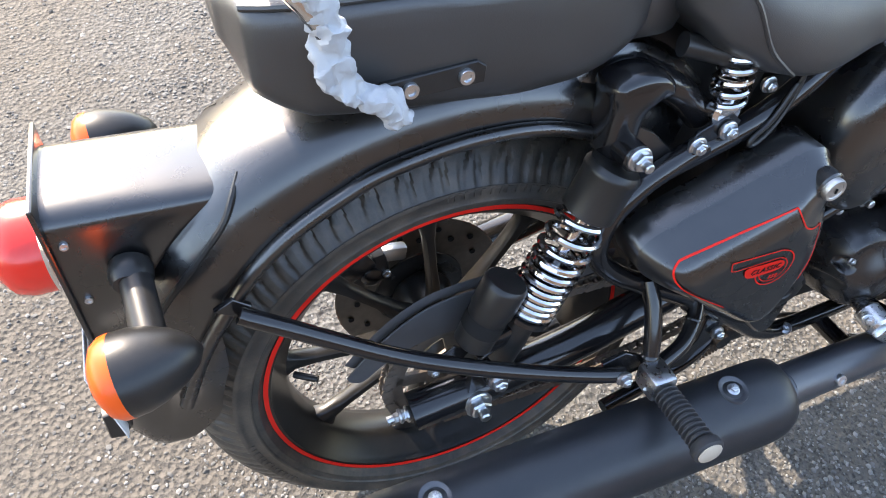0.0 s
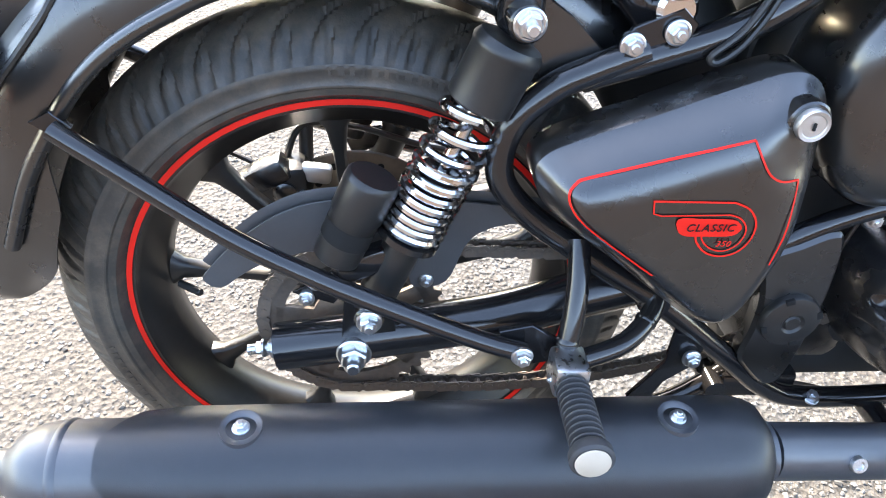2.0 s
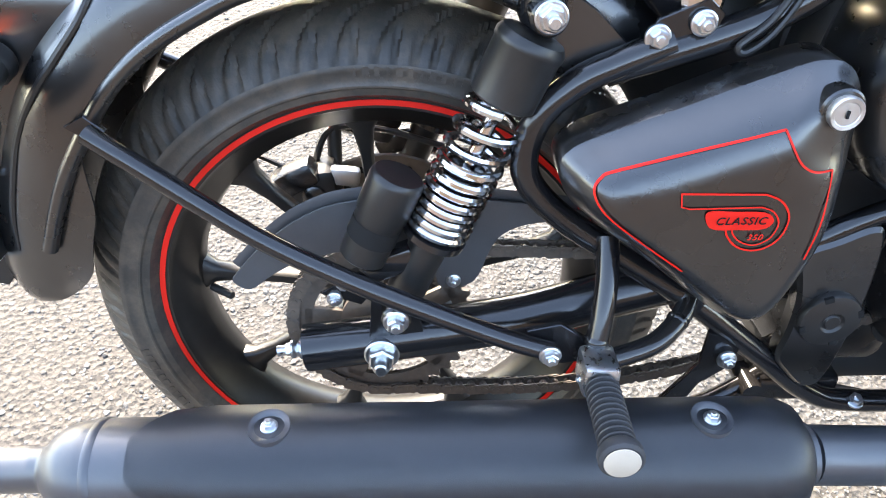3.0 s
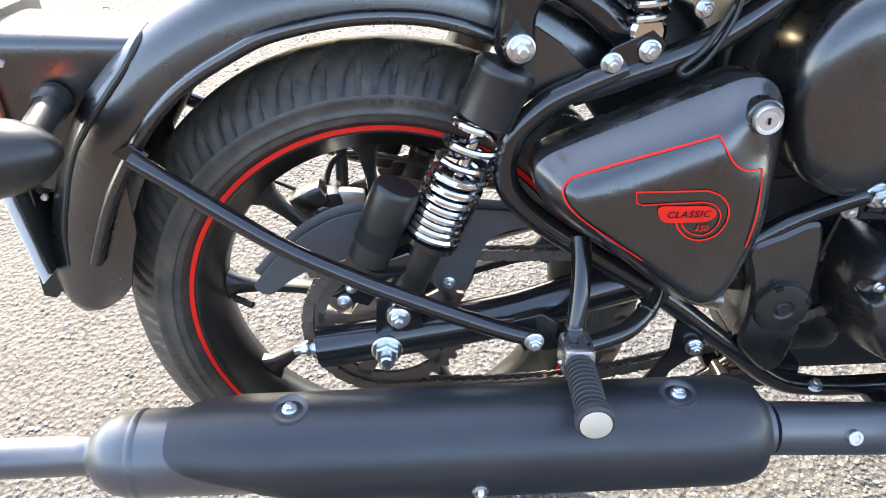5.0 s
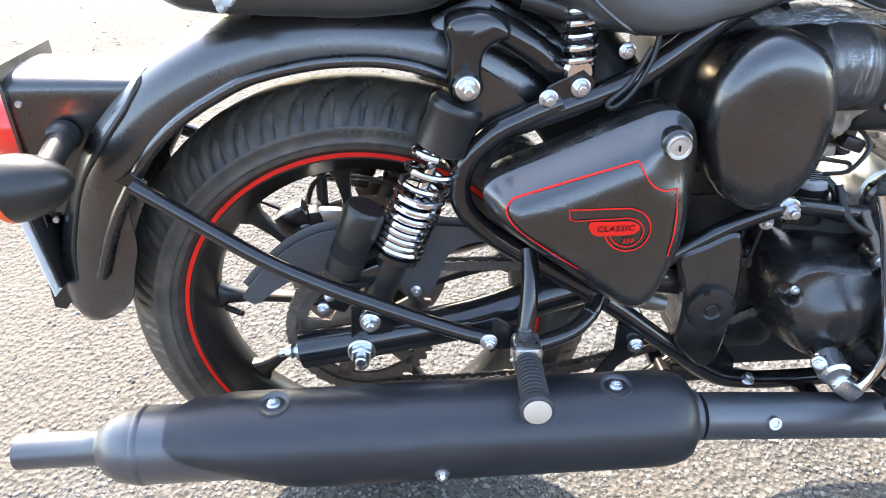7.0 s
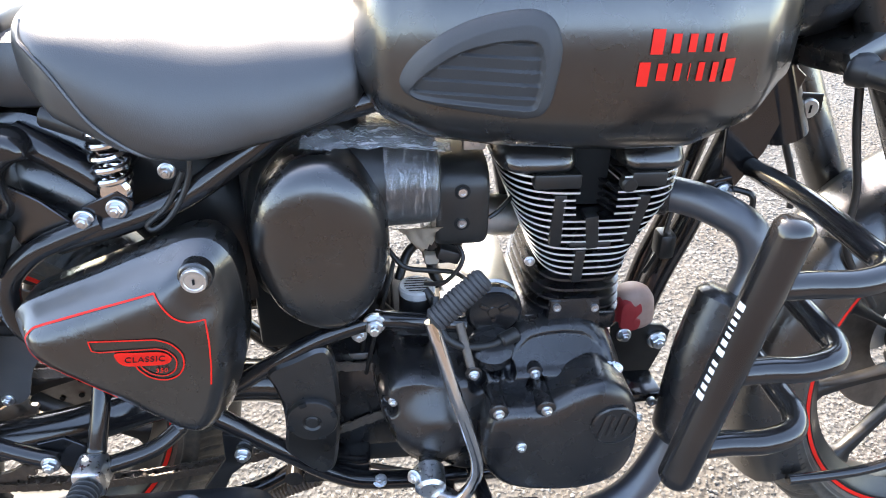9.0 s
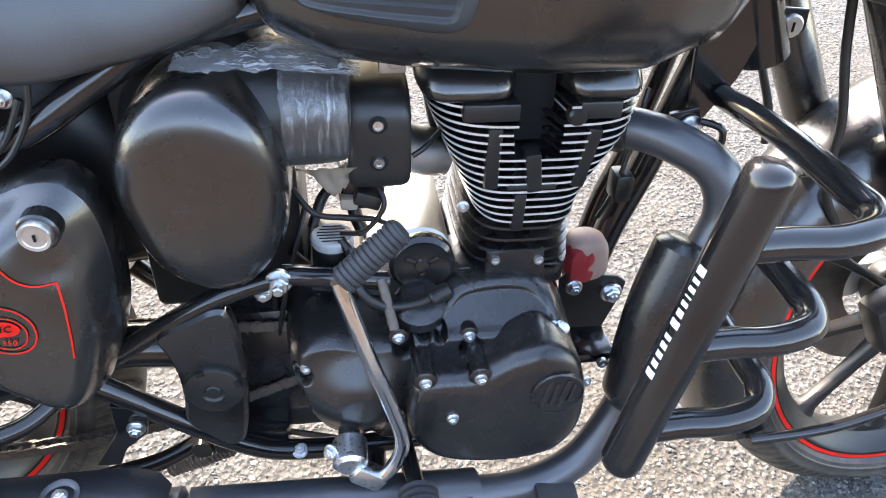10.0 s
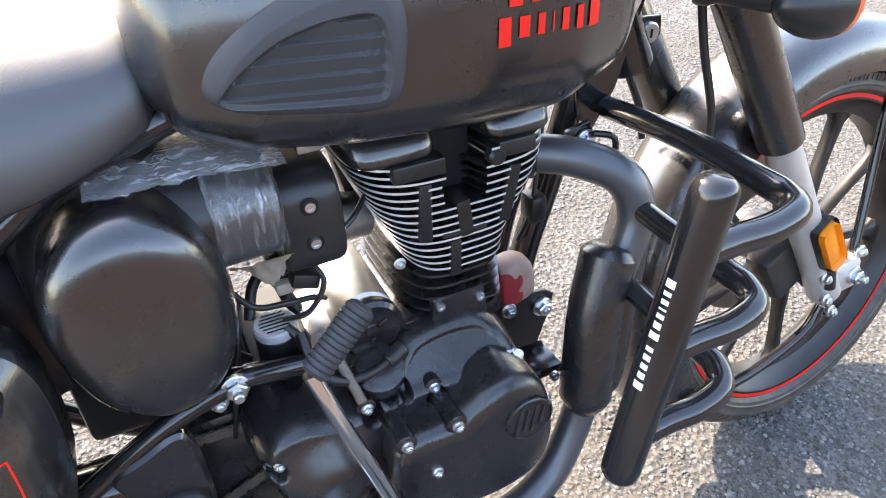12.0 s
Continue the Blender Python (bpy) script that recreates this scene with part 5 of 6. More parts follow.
cyl = part("cylinder", box((0.756, 0.0, 0.56), (0.085, 0.11, 0.24), 0.02), CASE, bike, "black finned cylinder and head with bright fin edges")


def fin_mesh(x0, hx, hy, z, th, slot=False):
    bm = bmesh.new()
    n = 168
    rings = []
    for inset_, dz in ((0.003, -th / 2), (0.0, -th / 2 + 0.0004), (0.0, th / 2 - 0.0004), (0.003, th / 2)):
        ring = []
        for j in range(n):
            a = math.tau * j / n
            c, s = math.cos(a), math.sin(a)
            ring.append(Vector((x0 + (hx - inset_) * math.copysign(abs(c) ** 0.55, c), (hy - inset_) * math.copysign(abs(s) ** 0.5, s), z + dz)))
            if slot and s < 0 and abs(ring[-1].x - 0.764) < 0.020:
                ring[-1].y = max(ring[-1].y, -0.060)
        rings.append(ring)
    skin(bm, rings)
    bm.faces.ensure_lookup_table()
    for f in bm.faces:
        f.normal_update()
        cc = f.calc_center_median()
        if abs(f.normal.z) < 0.3 and cc.y < 0 and not (slot and abs(cc.x - 0.764) < 0.022):
            f.material_index = 1
    return bm


FINEDGE = mat("machined_fin_edge", (0.74, 0.735, 0.72), 0.42, 0.7, var=0.1, scale=120)
for i in range(fin_rows):
    z = 0.660 - 0.0091 * i
    u = i / (fin_rows - 1)
    left = 0.655 + 0.056 * u
    right = 0.872 - 0.049 * float(ease((u - 0.12) / 0.88))
    part("fin", fin_mesh((left + right) / 2, (right - left) / 2, 0.118 - 0.010 * u, z, 0.0032, i < 6), (CASE, FINEDGE), cyl)


def fin_front(x, z):
    """Where the fins' near edge lies at x and z."""
    u = min(1.0, max(0.0, (0.662 - z) / 0.1274))
    left, right = 0.655 + 0.056 * u, 0.872 - 0.049 * float(ease((u - 0.12) / 0.88))
    c = min(1.0, (abs(x - (left + right) / 2) / ((right - left) / 2)) ** (1 / 0.55))
    return -(0.118 - 0.010 * u) * math.sqrt(1 - c * c) ** 0.5


for x, z, w, h, lean in ((0.722, 0.6065, 0.0145, 0.067, 0), (0.7625, 0.591, 0.016, 0.044, -8), (0.813, 0.6045, 0.015, 0.066, 9), (0.7525, 0.5445, 0.013, 0.046, 0), (0.7625, 0.5755, 0.05, 0.007, 0), (0.676, 0.612, 0.011, 0.08, -11)):
    part("fin_rib", box((x, fin_front(x, z) + 0.0105, z), (w, 0.024, h), 0.003, Euler((math.atan2(0.010, 0.1274), radians(lean), 0)).to_matrix()), PLASTIC, cyl)
for x0, x1 in ((0.651, 0.7435), (0.7845, 0.864)):
    rocker = bmesh.new()
    rings = []
    for z, front, d in ((0.664, 0.110, 0.006), (0.667, 0.115, 0.002), (0.671, 0.1165, 0.0), (0.678, 0.1145, 0.0), (0.686, 0.109, 0.001), (0.694, 0.101, 0.003), (0.702, 0.090, 0.007), (0.712, 0.070, 0.014)):
        ring = []
        for j in range(40):
            a = math.tau * j / 40
            c, s = math.cos(a), math.sin(a)
            ring.append(Vector(((x0 + x1) / 2 + ((x1 - x0) / 2 - d) * math.copysign(abs(c) ** 0.4, c), (0.09 - front) / 2 + (0.09 + front) / 2 * math.copysign(abs(s) ** 0.4, s), z)))
        rings.append(ring)
    skin(rocker, rings)
    part("rocker_cover", rocker, PAINT, cyl, sharp=60)
for x0, x1 in ((0.690, 0.742), (0.798, 0.838)):
    part("head_plate", box(((x0 + x1) / 2, fin_front((x0 + x1) / 2, 0.6565) + 0.007, 0.6565), (x1 - x0, 0.02, 0.017), 0.002), PLASTIC, cyl)
# A near-black block fills the fin slot and stands in for its deep shade.
part("plug_well_shade", box((0.764, -0.03, 0.655), (0.042, 0.098, 0.092), 0.003), PRINT_SHADE, cyl, "black block in place of the shaded spark plug recess")
part("decompressor_cap", turn([(0.0095, 0), (0.0095, 0.010), (0.007, 0.013)], Matrix.Translation((0.797, -0.106, 0.650)) @ YAX, 18), PLASTIC, cyl)
part("exhaust_flange", rod((0.80, -0.03, 0.610), (0.872, -0.060, 0.611), 0.027, 20, 0.004), CASE, cyl)
for i in range(5):
    part("fin", fin_mesh(0.763, 0.056 + 0.002 * i, 0.1045 - 0.001 * i, 0.522 - 0.0145 * i, 0.004), (CASE, CASE), cyl)
part("side_plate", slab([(0.726, 0.493), (0.787, 0.492), (0.792, 0.442), (0.722, 0.444)], -0.094, -0.1025, 0.0015), CASE, cyl)
for x, z in ((0.734, 0.4835), (0.781, 0.481), (0.784, 0.450), (0.728, 0.4515)):
    bolt(cyl, (x, -0.1035, z), 0.0052, style="cap")
bolt(cyl, (0.700, -0.085, 0.540), 0.0065)

# Intake side.
def drum(stations, cy, cz, hy, hz, power=2.5, n=48, crumple=0.0):
    """A D-shaped drum along x; stations are (x, scale)."""
    bm = bmesh.new()
    rings = []
    for x, k in stations:
        ring = []
        for j in range(n):
            a = math.tau * j / n
            c, s_ = math.cos(a), math.sin(a)
            q = Vector((x, cy + (hy * math.copysign(abs(c) ** (2 / power), c)) * (0.5 + k / 2), cz + hz * k * math.copysign(abs(s_) ** (2 / power), s_)))
            if crumple:
                q += Vector((noise.noise(q * 60), noise.noise(q * 75 + Vector((5, 0, 0))), noise.noise(q * 70 + Vector((0, 9, 0))))) * crumple
            ring.append(q)
        rings.append(ring)
    skin(bm, rings)
    return bm


airbox = part("air_box_duct", drum([(0.46, 0.97), (0.52, 1.02), (0.56, 1.0), (0.578, 0.97), (0.584, 0.94), (0.588, 0.86), (0.589, 0.7)], -0.035, 0.644, 0.086, 0.054), PLASTIC, bike, "black air box duct under crinkled cling film")
part("cling_film", drum([(0.530 + 0.003 * i, 1.045 - 0.0035 * i) for i in range(20)] + [(0.590, 0.92), (0.591, 0.8)], -0.035, 0.644, 0.0885, 0.0545, n=72, crumple=0.0022), FILM, airbox, "crinkled clear cling film")
sheet = bmesh.new()
grid = [[sheet.verts.new((0.445 + 0.155 * i / 40, -0.118 + 0.10 * j / 16, 0.7075 - 0.012 * abs(j / 16 - 0.55) - 0.016 * max(0, i / 40 - 0.6) + 0.004 * noise.noise((i * 0.25, j * 0.45, 3)) + 0.003 * noise.noise((i * 0.7, j * 0.9, 5)))) for j in range(17)] for i in range(41)]
for i in range(40):
    for j in range(16):
        sheet.faces.new((grid[i][j], grid[i + 1][j], grid[i + 1][j + 1], grid[i][j + 1]))
part("loose_film", sheet, CRINKLED, airbox, "loose crinkled clear film", sharp=15)
rag = bmesh.new()
rag_grid = []
for i in range(25):
    u = i / 24
    drop = 0.006 + 0.034 * max(0.0, 1 - abs(u - 0.62) / 0.5) + 0.004 * noise.noise((i * 0.8, 2, 1))
    rag_grid.append([rag.verts.new((0.536 + 0.058 * u, -0.104 + 0.014 * v / 8 + 0.007 * noise.noise((u * 5, v * 0.35, 8)), 0.600 - drop * v / 8)) for v in range(9)])
for i in range(24):
    for j in range(8):
        rag.faces.new((rag_grid[i][j], rag_grid[i + 1][j], rag_grid[i + 1][j + 1], rag_grid[i][j + 1]))
bmesh.ops.solidify(rag, geom=rag.faces[:], thickness=0.0006)
part("film_tail", rag, CARD, airbox, "crumpled pale tape end", sharp=85)
throttle = part("throttle_cover", drum([(0.5865, 0.8), (0.586, 0.9), (0.588, 0.965), (0.592, 1.0), (0.615, 1.01), (0.637, 1.0), (0.6425, 0.965), (0.645, 0.9), (0.6455, 0.8)], -0.03, 0.6175, 0.074, 0.0535, 4.2), PLASTIC, bike, "black throttle body cover with two screws")
for z in (0.642, 0.604):
    # A flat dark disc round each screw paints the shade of a recess.
    part("screw_recess_shade", turn([(0.0088, 0), (0.0088, 0.0008)], Matrix.Translation((0.6145, -0.1034, z)) @ YAX, 18), PRINT_SHADE, throttle)
    bolt(throttle, (0.6145, -0.1042, z), 0.0054, style="cap")
bracket = part("intake_bracket", box((0.63, -0.07, 0.692), (0.025, 0.012, 0.026), 0.002), ALU, bike, "bare steel bracket")
bolt(bracket, (0.632, -0.077, 0.692), 0.008)
starter = part("starter_motor", rod((0.657, -0.085, 0.482), (0.657, 0.08, 0.482), 0.033, 28, 0.004), ALU, bike, "bright alloy starter motor with black end cap")
part("end_cap", turn([(0.0335, 0), (0.0345, 0.003), (0.0345, 0.012), (0.030, 0.016), (0.026, 0.0145), (0.008, 0.0145), (0.007, 0.016), (0.003, 0.016)], Matrix.Translation((0.657, -0.088, 0.481)) @ YAX, 32), FRAME, starter)
for k in range(3):
    part("cap_rib", box((0.657 + 0.014 * math.cos(2.1 * k + 0.5), -0.1035, 0.481 + 0.014 * math.sin(2.1 * k + 0.5)), (0.012, 0.003, 0.006), 0.001, Euler((0, -2.1 * k - 0.5, 0)).to_matrix()), FRAME, starter)
part("intake_tract", sweep([(0.61, -0.02, 0.60), (0.65, -0.01, 0.57), (0.69, 0.0, 0.56)], 0.027, 18), ALU, starter)
part("cable", sweep([(0.585, -0.10, 0.505), (0.59, -0.125, 0.475), (0.612, -0.135, 0.458), (0.645, -0.13, 0.452), (0.672, -0.12, 0.455)], 0.0052, 10), PLASTIC, starter)
part("cable_boot", rod((0.662, -0.125, 0.453), (0.684, -0.115, 0.457), 0.0095, 14, 0.002), PLASTIC, starter)
reservoir = part("brake_fluid_reservoir", turn([(0.02, 0), (0.022, 0.003), (0.022, 0.048), (0.02, 0.05)], Matrix.Translation((0.566, -0.075, 0.448)), 24), PLASTIC, bike, "black brake fluid reservoir with pale printed cap")
part("cap", turn([(0.0215, 0.049), (0.0225, 0.052), (0.0225, 0.058), (0.0205, 0.06)], Matrix.Translation((0.566, -0.075, 0.448)), 28), WRAP, reservoir, "pale printed cap")
for i in range(6):
    part("print_line", box((0.566, -0.075 + (i - 2.5) * 0.0055, 0.5083), (0.034 - abs(i - 2.5) * 0.005, 0.0016, 0.0006), 0), PRINT_SHADE, reservoir)
part("bracket_tube", sweep([(0.513, -0.11, 0.490), (0.56, -0.105, 0.478), (0.60, -0.10, 0.462)], 0.008, 10), FRAME, frame_loop)
for k, pts in enumerate((((0.60, -0.06, 0.575), (0.62, -0.085, 0.55), (0.60, -0.09, 0.52), (0.575, -0.08, 0.512)), ((0.648, -0.085, 0.60), (0.66, -0.08, 0.606), (0.68, -0.06, 0.615)), ((0.58, -0.05, 0.565), (0.59, -0.02, 0.53), (0.61, -0.01, 0.50)), ((0.54, -0.05, 0.53), (0.53, -0.07, 0.50), (0.515, -0.08, 0.45), (0.50, -0.08, 0.38)), ((0.50, -0.06, 0.44), (0.495, -0.07, 0.36), (0.51, -0.075, 0.29)))):
    part("wire", sweep(pts, 0.0028, 8), PLASTIC, starter)
for pts, r in ((((0.545, -0.05, 0.50), (0.56, -0.03, 0.53), (0.59, -0.035, 0.55), (0.62, -0.05, 0.545)), 0.006), (((0.575, -0.088, 0.508), (0.584, -0.098, 0.497), (0.586, -0.10, 0.48), (0.578, -0.095, 0.462)), 0.0055), (((0.53, -0.07, 0.56), (0.55, -0.085, 0.54), (0.58, -0.08, 0.53), (0.61, -0.07, 0.52), (0.625, -0.05, 0.50)), 0.0032), (((0.60, -0.02, 0.47), (0.59, -0.01, 0.50), (0.60, 0.0, 0.54), (0.63, 0.01, 0.57)), 0.008), (((0.52, -0.05, 0.47), (0.54, -0.04, 0.44), (0.57, -0.05, 0.43)), 0.005)):
    part("hose", sweep(pts, r, 10), PLASTIC, starter)
part("connector", box((0.604, -0.072, 0.548), (0.028, 0.02, 0.016), 0.003, Euler((0, radians(20), 0)).to_matrix()), PLASTIC, starter)
part("hose_clip", rod((0.588, -0.036, 0.546), (0.596, -0.037, 0.5475), 0.0085, 14), ZINC, starter)
part("pump_bracket", slab([(0.533, 0.452), (0.58, 0.448), (0.585, 0.462), (0.575, 0.470), (0.538, 0.470)], -0.088, -0.092, 0.001), FRAME, starter)
part("carburettor_body", box((0.60, -0.03, 0.545), (0.05, 0.05, 0.05), 0.01), CASE, starter)
part("clip", box((0.585, -0.055, 0.535), (0.018, 0.02, 0.014), 0.003), CARD, starter)
part("battery_box", box((0.45, 0.02, 0.535), (0.17, 0.12, 0.28), 0.01), PLASTIC, frame_loop)
part("rear_case", puff(round_loop([(0.385, 0.66), (0.44, 0.715), (0.50, 0.715), (0.53, 0.64), (0.52, 0.52), (0.45, 0.48), (0.38, 0.50), (0.37, 0.58)], 4), [(0, 0.03), (0, -0.05), (0.004, -0.066), (0.012, -0.074)]), PLASTIC, frame_loop)
part("seat_base", sweep([(0.20, -0.095, 0.735), (0.30, -0.118, 0.712), (0.40, -0.112, 0.716), (0.50, -0.092, 0.742)], 0.012, 10), PLASTIC, rider_seat)

part("lower_case", box((0.505, 0.0, 0.325), (0.13, 0.15, 0.17), 0.02), CASE, case)
kick = part("kick_starter", sweep([(0.572, -0.200, 0.300), (0.589, -0.206, 0.279), (0.606, -0.208, 0.283), (0.622, -0.208, 0.309), (0.626, -0.208, 0.342), (0.613, -0.208, 0.396), (0.598, -0.208, 0.447), (0.581, -0.204, 0.508), (0.572, -0.198, 0.540)], lambda u: 0.0078 + 0.003 * max(0, 0.3 - u), 14), CHROME, bike, "folding chrome kick starter with rubber pedal")
part("shaft_boss", rod((0.572, -0.178, 0.311), (0.572, -0.212, 0.305), 0.0185, 20, 0.004), ZINC, kick)
part("boss_arm", box((0.590, -0.206, 0.284), (0.040, 0.022, 0.024), 0.006, Euler((0, radians(38), 0)).to_matrix()), ZINC, kick)
part("spindle", rod((0.572, -0.13, 0.318), (0.572, -0.185, 0.310), 0.0115, 18), CASE, kick)
bolt(kick, (0.553, -0.2, 0.318), 0.0085, away=(-0.5, -0.7, 0.3))
k0, k1 = Vector((0.574, -0.198, 0.538)), Vector((0.631, -0.182, 0.582))
rings_ = []
for i in range(12):
    s0 = 0.003 + i * 0.0055
    rings_ += [(0.0124, s0), (0.0138, s0 + 0.0008), (0.0138, s0 + 0.0042), (0.0124, s0 + 0.0050)]
part("pedal_rubber", turn([(0.010, 0)] + rings_ + [(0.012, 0.0705), (0.008, 0.073)], along(k0, k1), 20), GRIP, kick, "ribbed black rubber pedal")

# Rider foot peg and brake pedal.
foot = part("rider_peg", rod((0.63, -0.12, 0.262), (0.64, -0.24, 0.288), 0.010, 14), FRAME, bike, "rider foot peg with ribbed rubber")
f0, f1 = Vector((0.640, -0.232, 0.287)), Vector((0.644, -0.338, 0.283))
fr_ = []
for i in range(12):
    s0 = 0.003 + i * 0.0084
    fr_ += [(0.0175, s0), (0.0212, s0 + 0.0014), (0.0212, s0 + 0.0058), (0.0175, s0 + 0.0072)]
part("rubber", turn([(0.012, 0)] + fr_ + [(0.015, 0.104), (0.010, 0.107)], along(f0, f1), 20), GRIP, foot, "ribbed black rubber sleeve")
pedal = part("brake_pedal", sweep([(0.60, -0.15, 0.205), (0.68, -0.165, 0.185), (0.75, -0.18, 0.175), (0.79, -0.205, 0.195), (0.80, -0.215, 0.212)], 0.0075, 12), CHROME, bike, "chrome rear brake pedal with rubber pad")
part("pad", box((0.803, -0.222, 0.222), (0.05, 0.048, 0.012), 0.004, Euler((radians(8), radians(8), 0)).to_matrix()), GRIP, pedal)
for i in range(8):
    part("pad_rib", box((0.782 + 0.006 * i, -0.222, 0.2290 - 0.00085 * i), (0.0026, 0.043, 0.003), 0.0008, Euler((radians(8), radians(8), 0)).to_matrix()), GRIP, pedal)

# Centre stand.
stand = part("centre_stand", sweep([(0.43, -0.09, 0.255), (0.36, -0.11, 0.225), (0.30, -0.12, 0.215), (0.20, -0.13, 0.20)], 0.011, 12), FRAME, bike, "folded black centre stand with return spring")
part("return_spring", helix((0.352, -0.10, 0.192), (0.430, -0.10, 0.221), 0.0085, 0.0022, 15, per=14, n=6), CHAIN, stand)
part("link_bar", rod((0.30, -0.02, 0.33), (0.42, -0.03, 0.30), 0.014, 12), ALU, stand)

# ---- front mounts and crash guard ----
mount = part("engine_mount_plate", slab([(0.828, 0.408), (0.836, 0.418), (0.900, 0.410), (0.912, 0.400), (0.910, 0.384), (0.892, 0.330), (0.874, 0.272), (0.862, 0.270), (0.846, 0.31), (0.832, 0.372)], -0.044, -0.050, 0.001), WHEEL, bike, "black engine mounting plate")
bolt(mount, (0.846, -0.052, 0.399), 0.0105)
bolt(mount, (0.894, -0.052, 0.388), 0.0135)
HORNWRAP = mat("pinkish_wrap", (0.36, 0.24, 0.2), 0.5, var=0.3, scale=70, bump=0.4, bscale=90)
horn_loop = round_loop([(0.836, 0.412), (0.834, 0.438), (0.840, 0.457), (0.860, 0.464), (0.880, 0.457), (0.888, 0.436), (0.886, 0.408), (0.862, 0.398)], 5)
horn = part("wrapped_horn", puff_to(horn_loop, [(0.010, -0.012), (0.003, -0.016), (0, -0.024), (0, -0.038), (0.003, -0.046), (0.008, -0.050), (0.016, -0.052)], (0.863, 0.431)), HORNWRAP, bike, "red and white taped horn")
part("red_patch", puff_to(round_loop([(0.8355, 0.408), (0.8335, 0.436), (0.837, 0.450), (0.847, 0.456), (0.856, 0.449), (0.864, 0.453), (0.870, 0.440), (0.866, 0.428), (0.872, 0.418), (0.866, 0.402), (0.850, 0.400)], 4), [(0, -0.020), (-0.001, -0.040), (0.002, -0.0475), (0.006, -0.0525), (0.016, -0.0545)], (0.856, 0.424)), DARKRED, horn, "torn red tape")
down = part("down_tube", sweep([(1.0, 0, 0.78), (0.965, 0, 0.66), (0.93, 0, 0.54), (0.90, 0, 0.45), (0.88, 0, 0.36)], 0.0175, 16), FRAME, bike, "black frame down tube")
part("head_gusset", slab([(0.945, 0.74), (0.985, 0.775), (1.03, 0.74), (1.0, 0.645), (0.972, 0.60), (0.95, 0.62), (0.945, 0.68)], -0.018, -0.024, 0.0015), FRAME, down)
part("head_tube", rod((1.035, 0, 0.66), (0.965, 0, 0.82), 0.028, 18), FRAME, down)
part("lug", slab([(0.925, 0.615), (0.955, 0.622), (0.965, 0.598), (0.945, 0.582), (0.925, 0.59)], -0.035, -0.042, 0.001), FRAME, down)
bolt(down, (0.948, -0.045, 0.602), 0.0125)
part("lower_bracket", box((0.858, -0.10, 0.350), (0.045, 0.05, 0.014), 0.003), FRAME, down)
bolt(down, (0.86, -0.138, 0.356), 0.006, style="cap")
for y in (0.05,):
    part("left_tube", sweep([(0.955, y, 0.66), (0.93, y, 0.55), (0.90, y, 0.46), (0.88, y, 0.36)], 0.011, 10), FRAME, down)
part("clutch_cable", sweep([(0.955, -0.05, 0.61), (0.975, -0.06, 0.605), (0.978, -0.06, 0.585), (0.965, -0.055, 0.57), (0.945, -0.05, 0.555)], 0.004, 8), PLASTIC, down)
part("wire", sweep([(0.90, -0.03, 0.64), (0.885, -0.045, 0.58), (0.875, -0.05, 0.53), (0.865, -0.04, 0.49)], 0.003, 8), PLASTIC, down)
part("sensor", box((0.882, -0.045, 0.535), (0.022, 0.03, 0.035), 0.006), PLASTIC, down)

g_top, g_bot = Vector((0.852, -0.333, 0.715)), Vector((0.799, -0.333, 0.430))
guard = part("crash_guard", turn([(0.010, -0.002), (0.0145, 0.001), (0.0172, 0.006), (0.0175, 0.014), (0.0175, 0.276), (0.0172, 0.283), (0.0145, 0.288), (0.010, 0.291)], along(g_bot, g_top), 28), FRAME, bike, "gloss black tubular crash guard with three loops and white lettering")
for zz, bx, zin, end in ((0.652, 0.966, 0.651, (0.985, -0.03, 0.628)), (0.562, 0.945, 0.563, (0.962, -0.10, 0.556)), (0.474, 0.927, 0.478, (0.945, -0.11, 0.470))):
    u = (zz - g_bot.z) / (g_top.z - g_bot.z)
    s = g_bot.lerp(g_top, u)
    part("loop", sweep([s, (s.x + 0.04, -0.33, zz - 0.001), (bx - 0.045, -0.33, zz - 0.002), (bx - 0.012, -0.322, zz), (bx + 0.002, -0.30, zin), (bx + 0.004, -0.27, zin), (bx + 0.012, -0.16, zin - 0.006), end], 0.0125, 16), FRAME, guard)
# White letter bars along the guard.
direction = (g_top - g_bot).normalized()
facing = Vector((-0.98, -0.22, 0.10)).normalized()
facing = (facing - direction * facing.dot(direction)).normalized()
across = direction.cross(facing)


def bar_on_guard(s, ln, w, shift=0.0):
    bm = bmesh.new()
    vs = []
    for a in range(-4, 5):
        ang = a / 4 * w / 2 / 0.0178 + shift / 0.0178
        off_ = facing * (0.0179 * math.cos(ang)) + across * (0.0179 * math.sin(ang))
        vs.append((bm.verts.new(g_bot + direction * s + off_), bm.verts.new(g_bot + direction * (s + ln) + off_)))
    for a, b in zip(vs, vs[1:]):
        bm.faces.new((a[0], a[1], b[1], b[0]))
    part("letter_bar", bm, WHITE, guard)


pos = 0.107
for i, (ln, w) in enumerate(((0.0085, 0.0145), (0.0075, 0.011), (0.007, 0.011), (0.007, 0.011), (0.006, 0.011), (0, 0), (0.008, 0.0145), (0.0075, 0.011), (0.0058, 0.011), (0.0035, 0.011), (0.0058, 0.011), (0.0055, 0.011), (0.0085, 0.013))):
    if ln:
        bar_on_guard(pos + 0.0008, ln - 0.0016, w * 0.62)
    pos += ln + 0.0018 if ln else 0.004

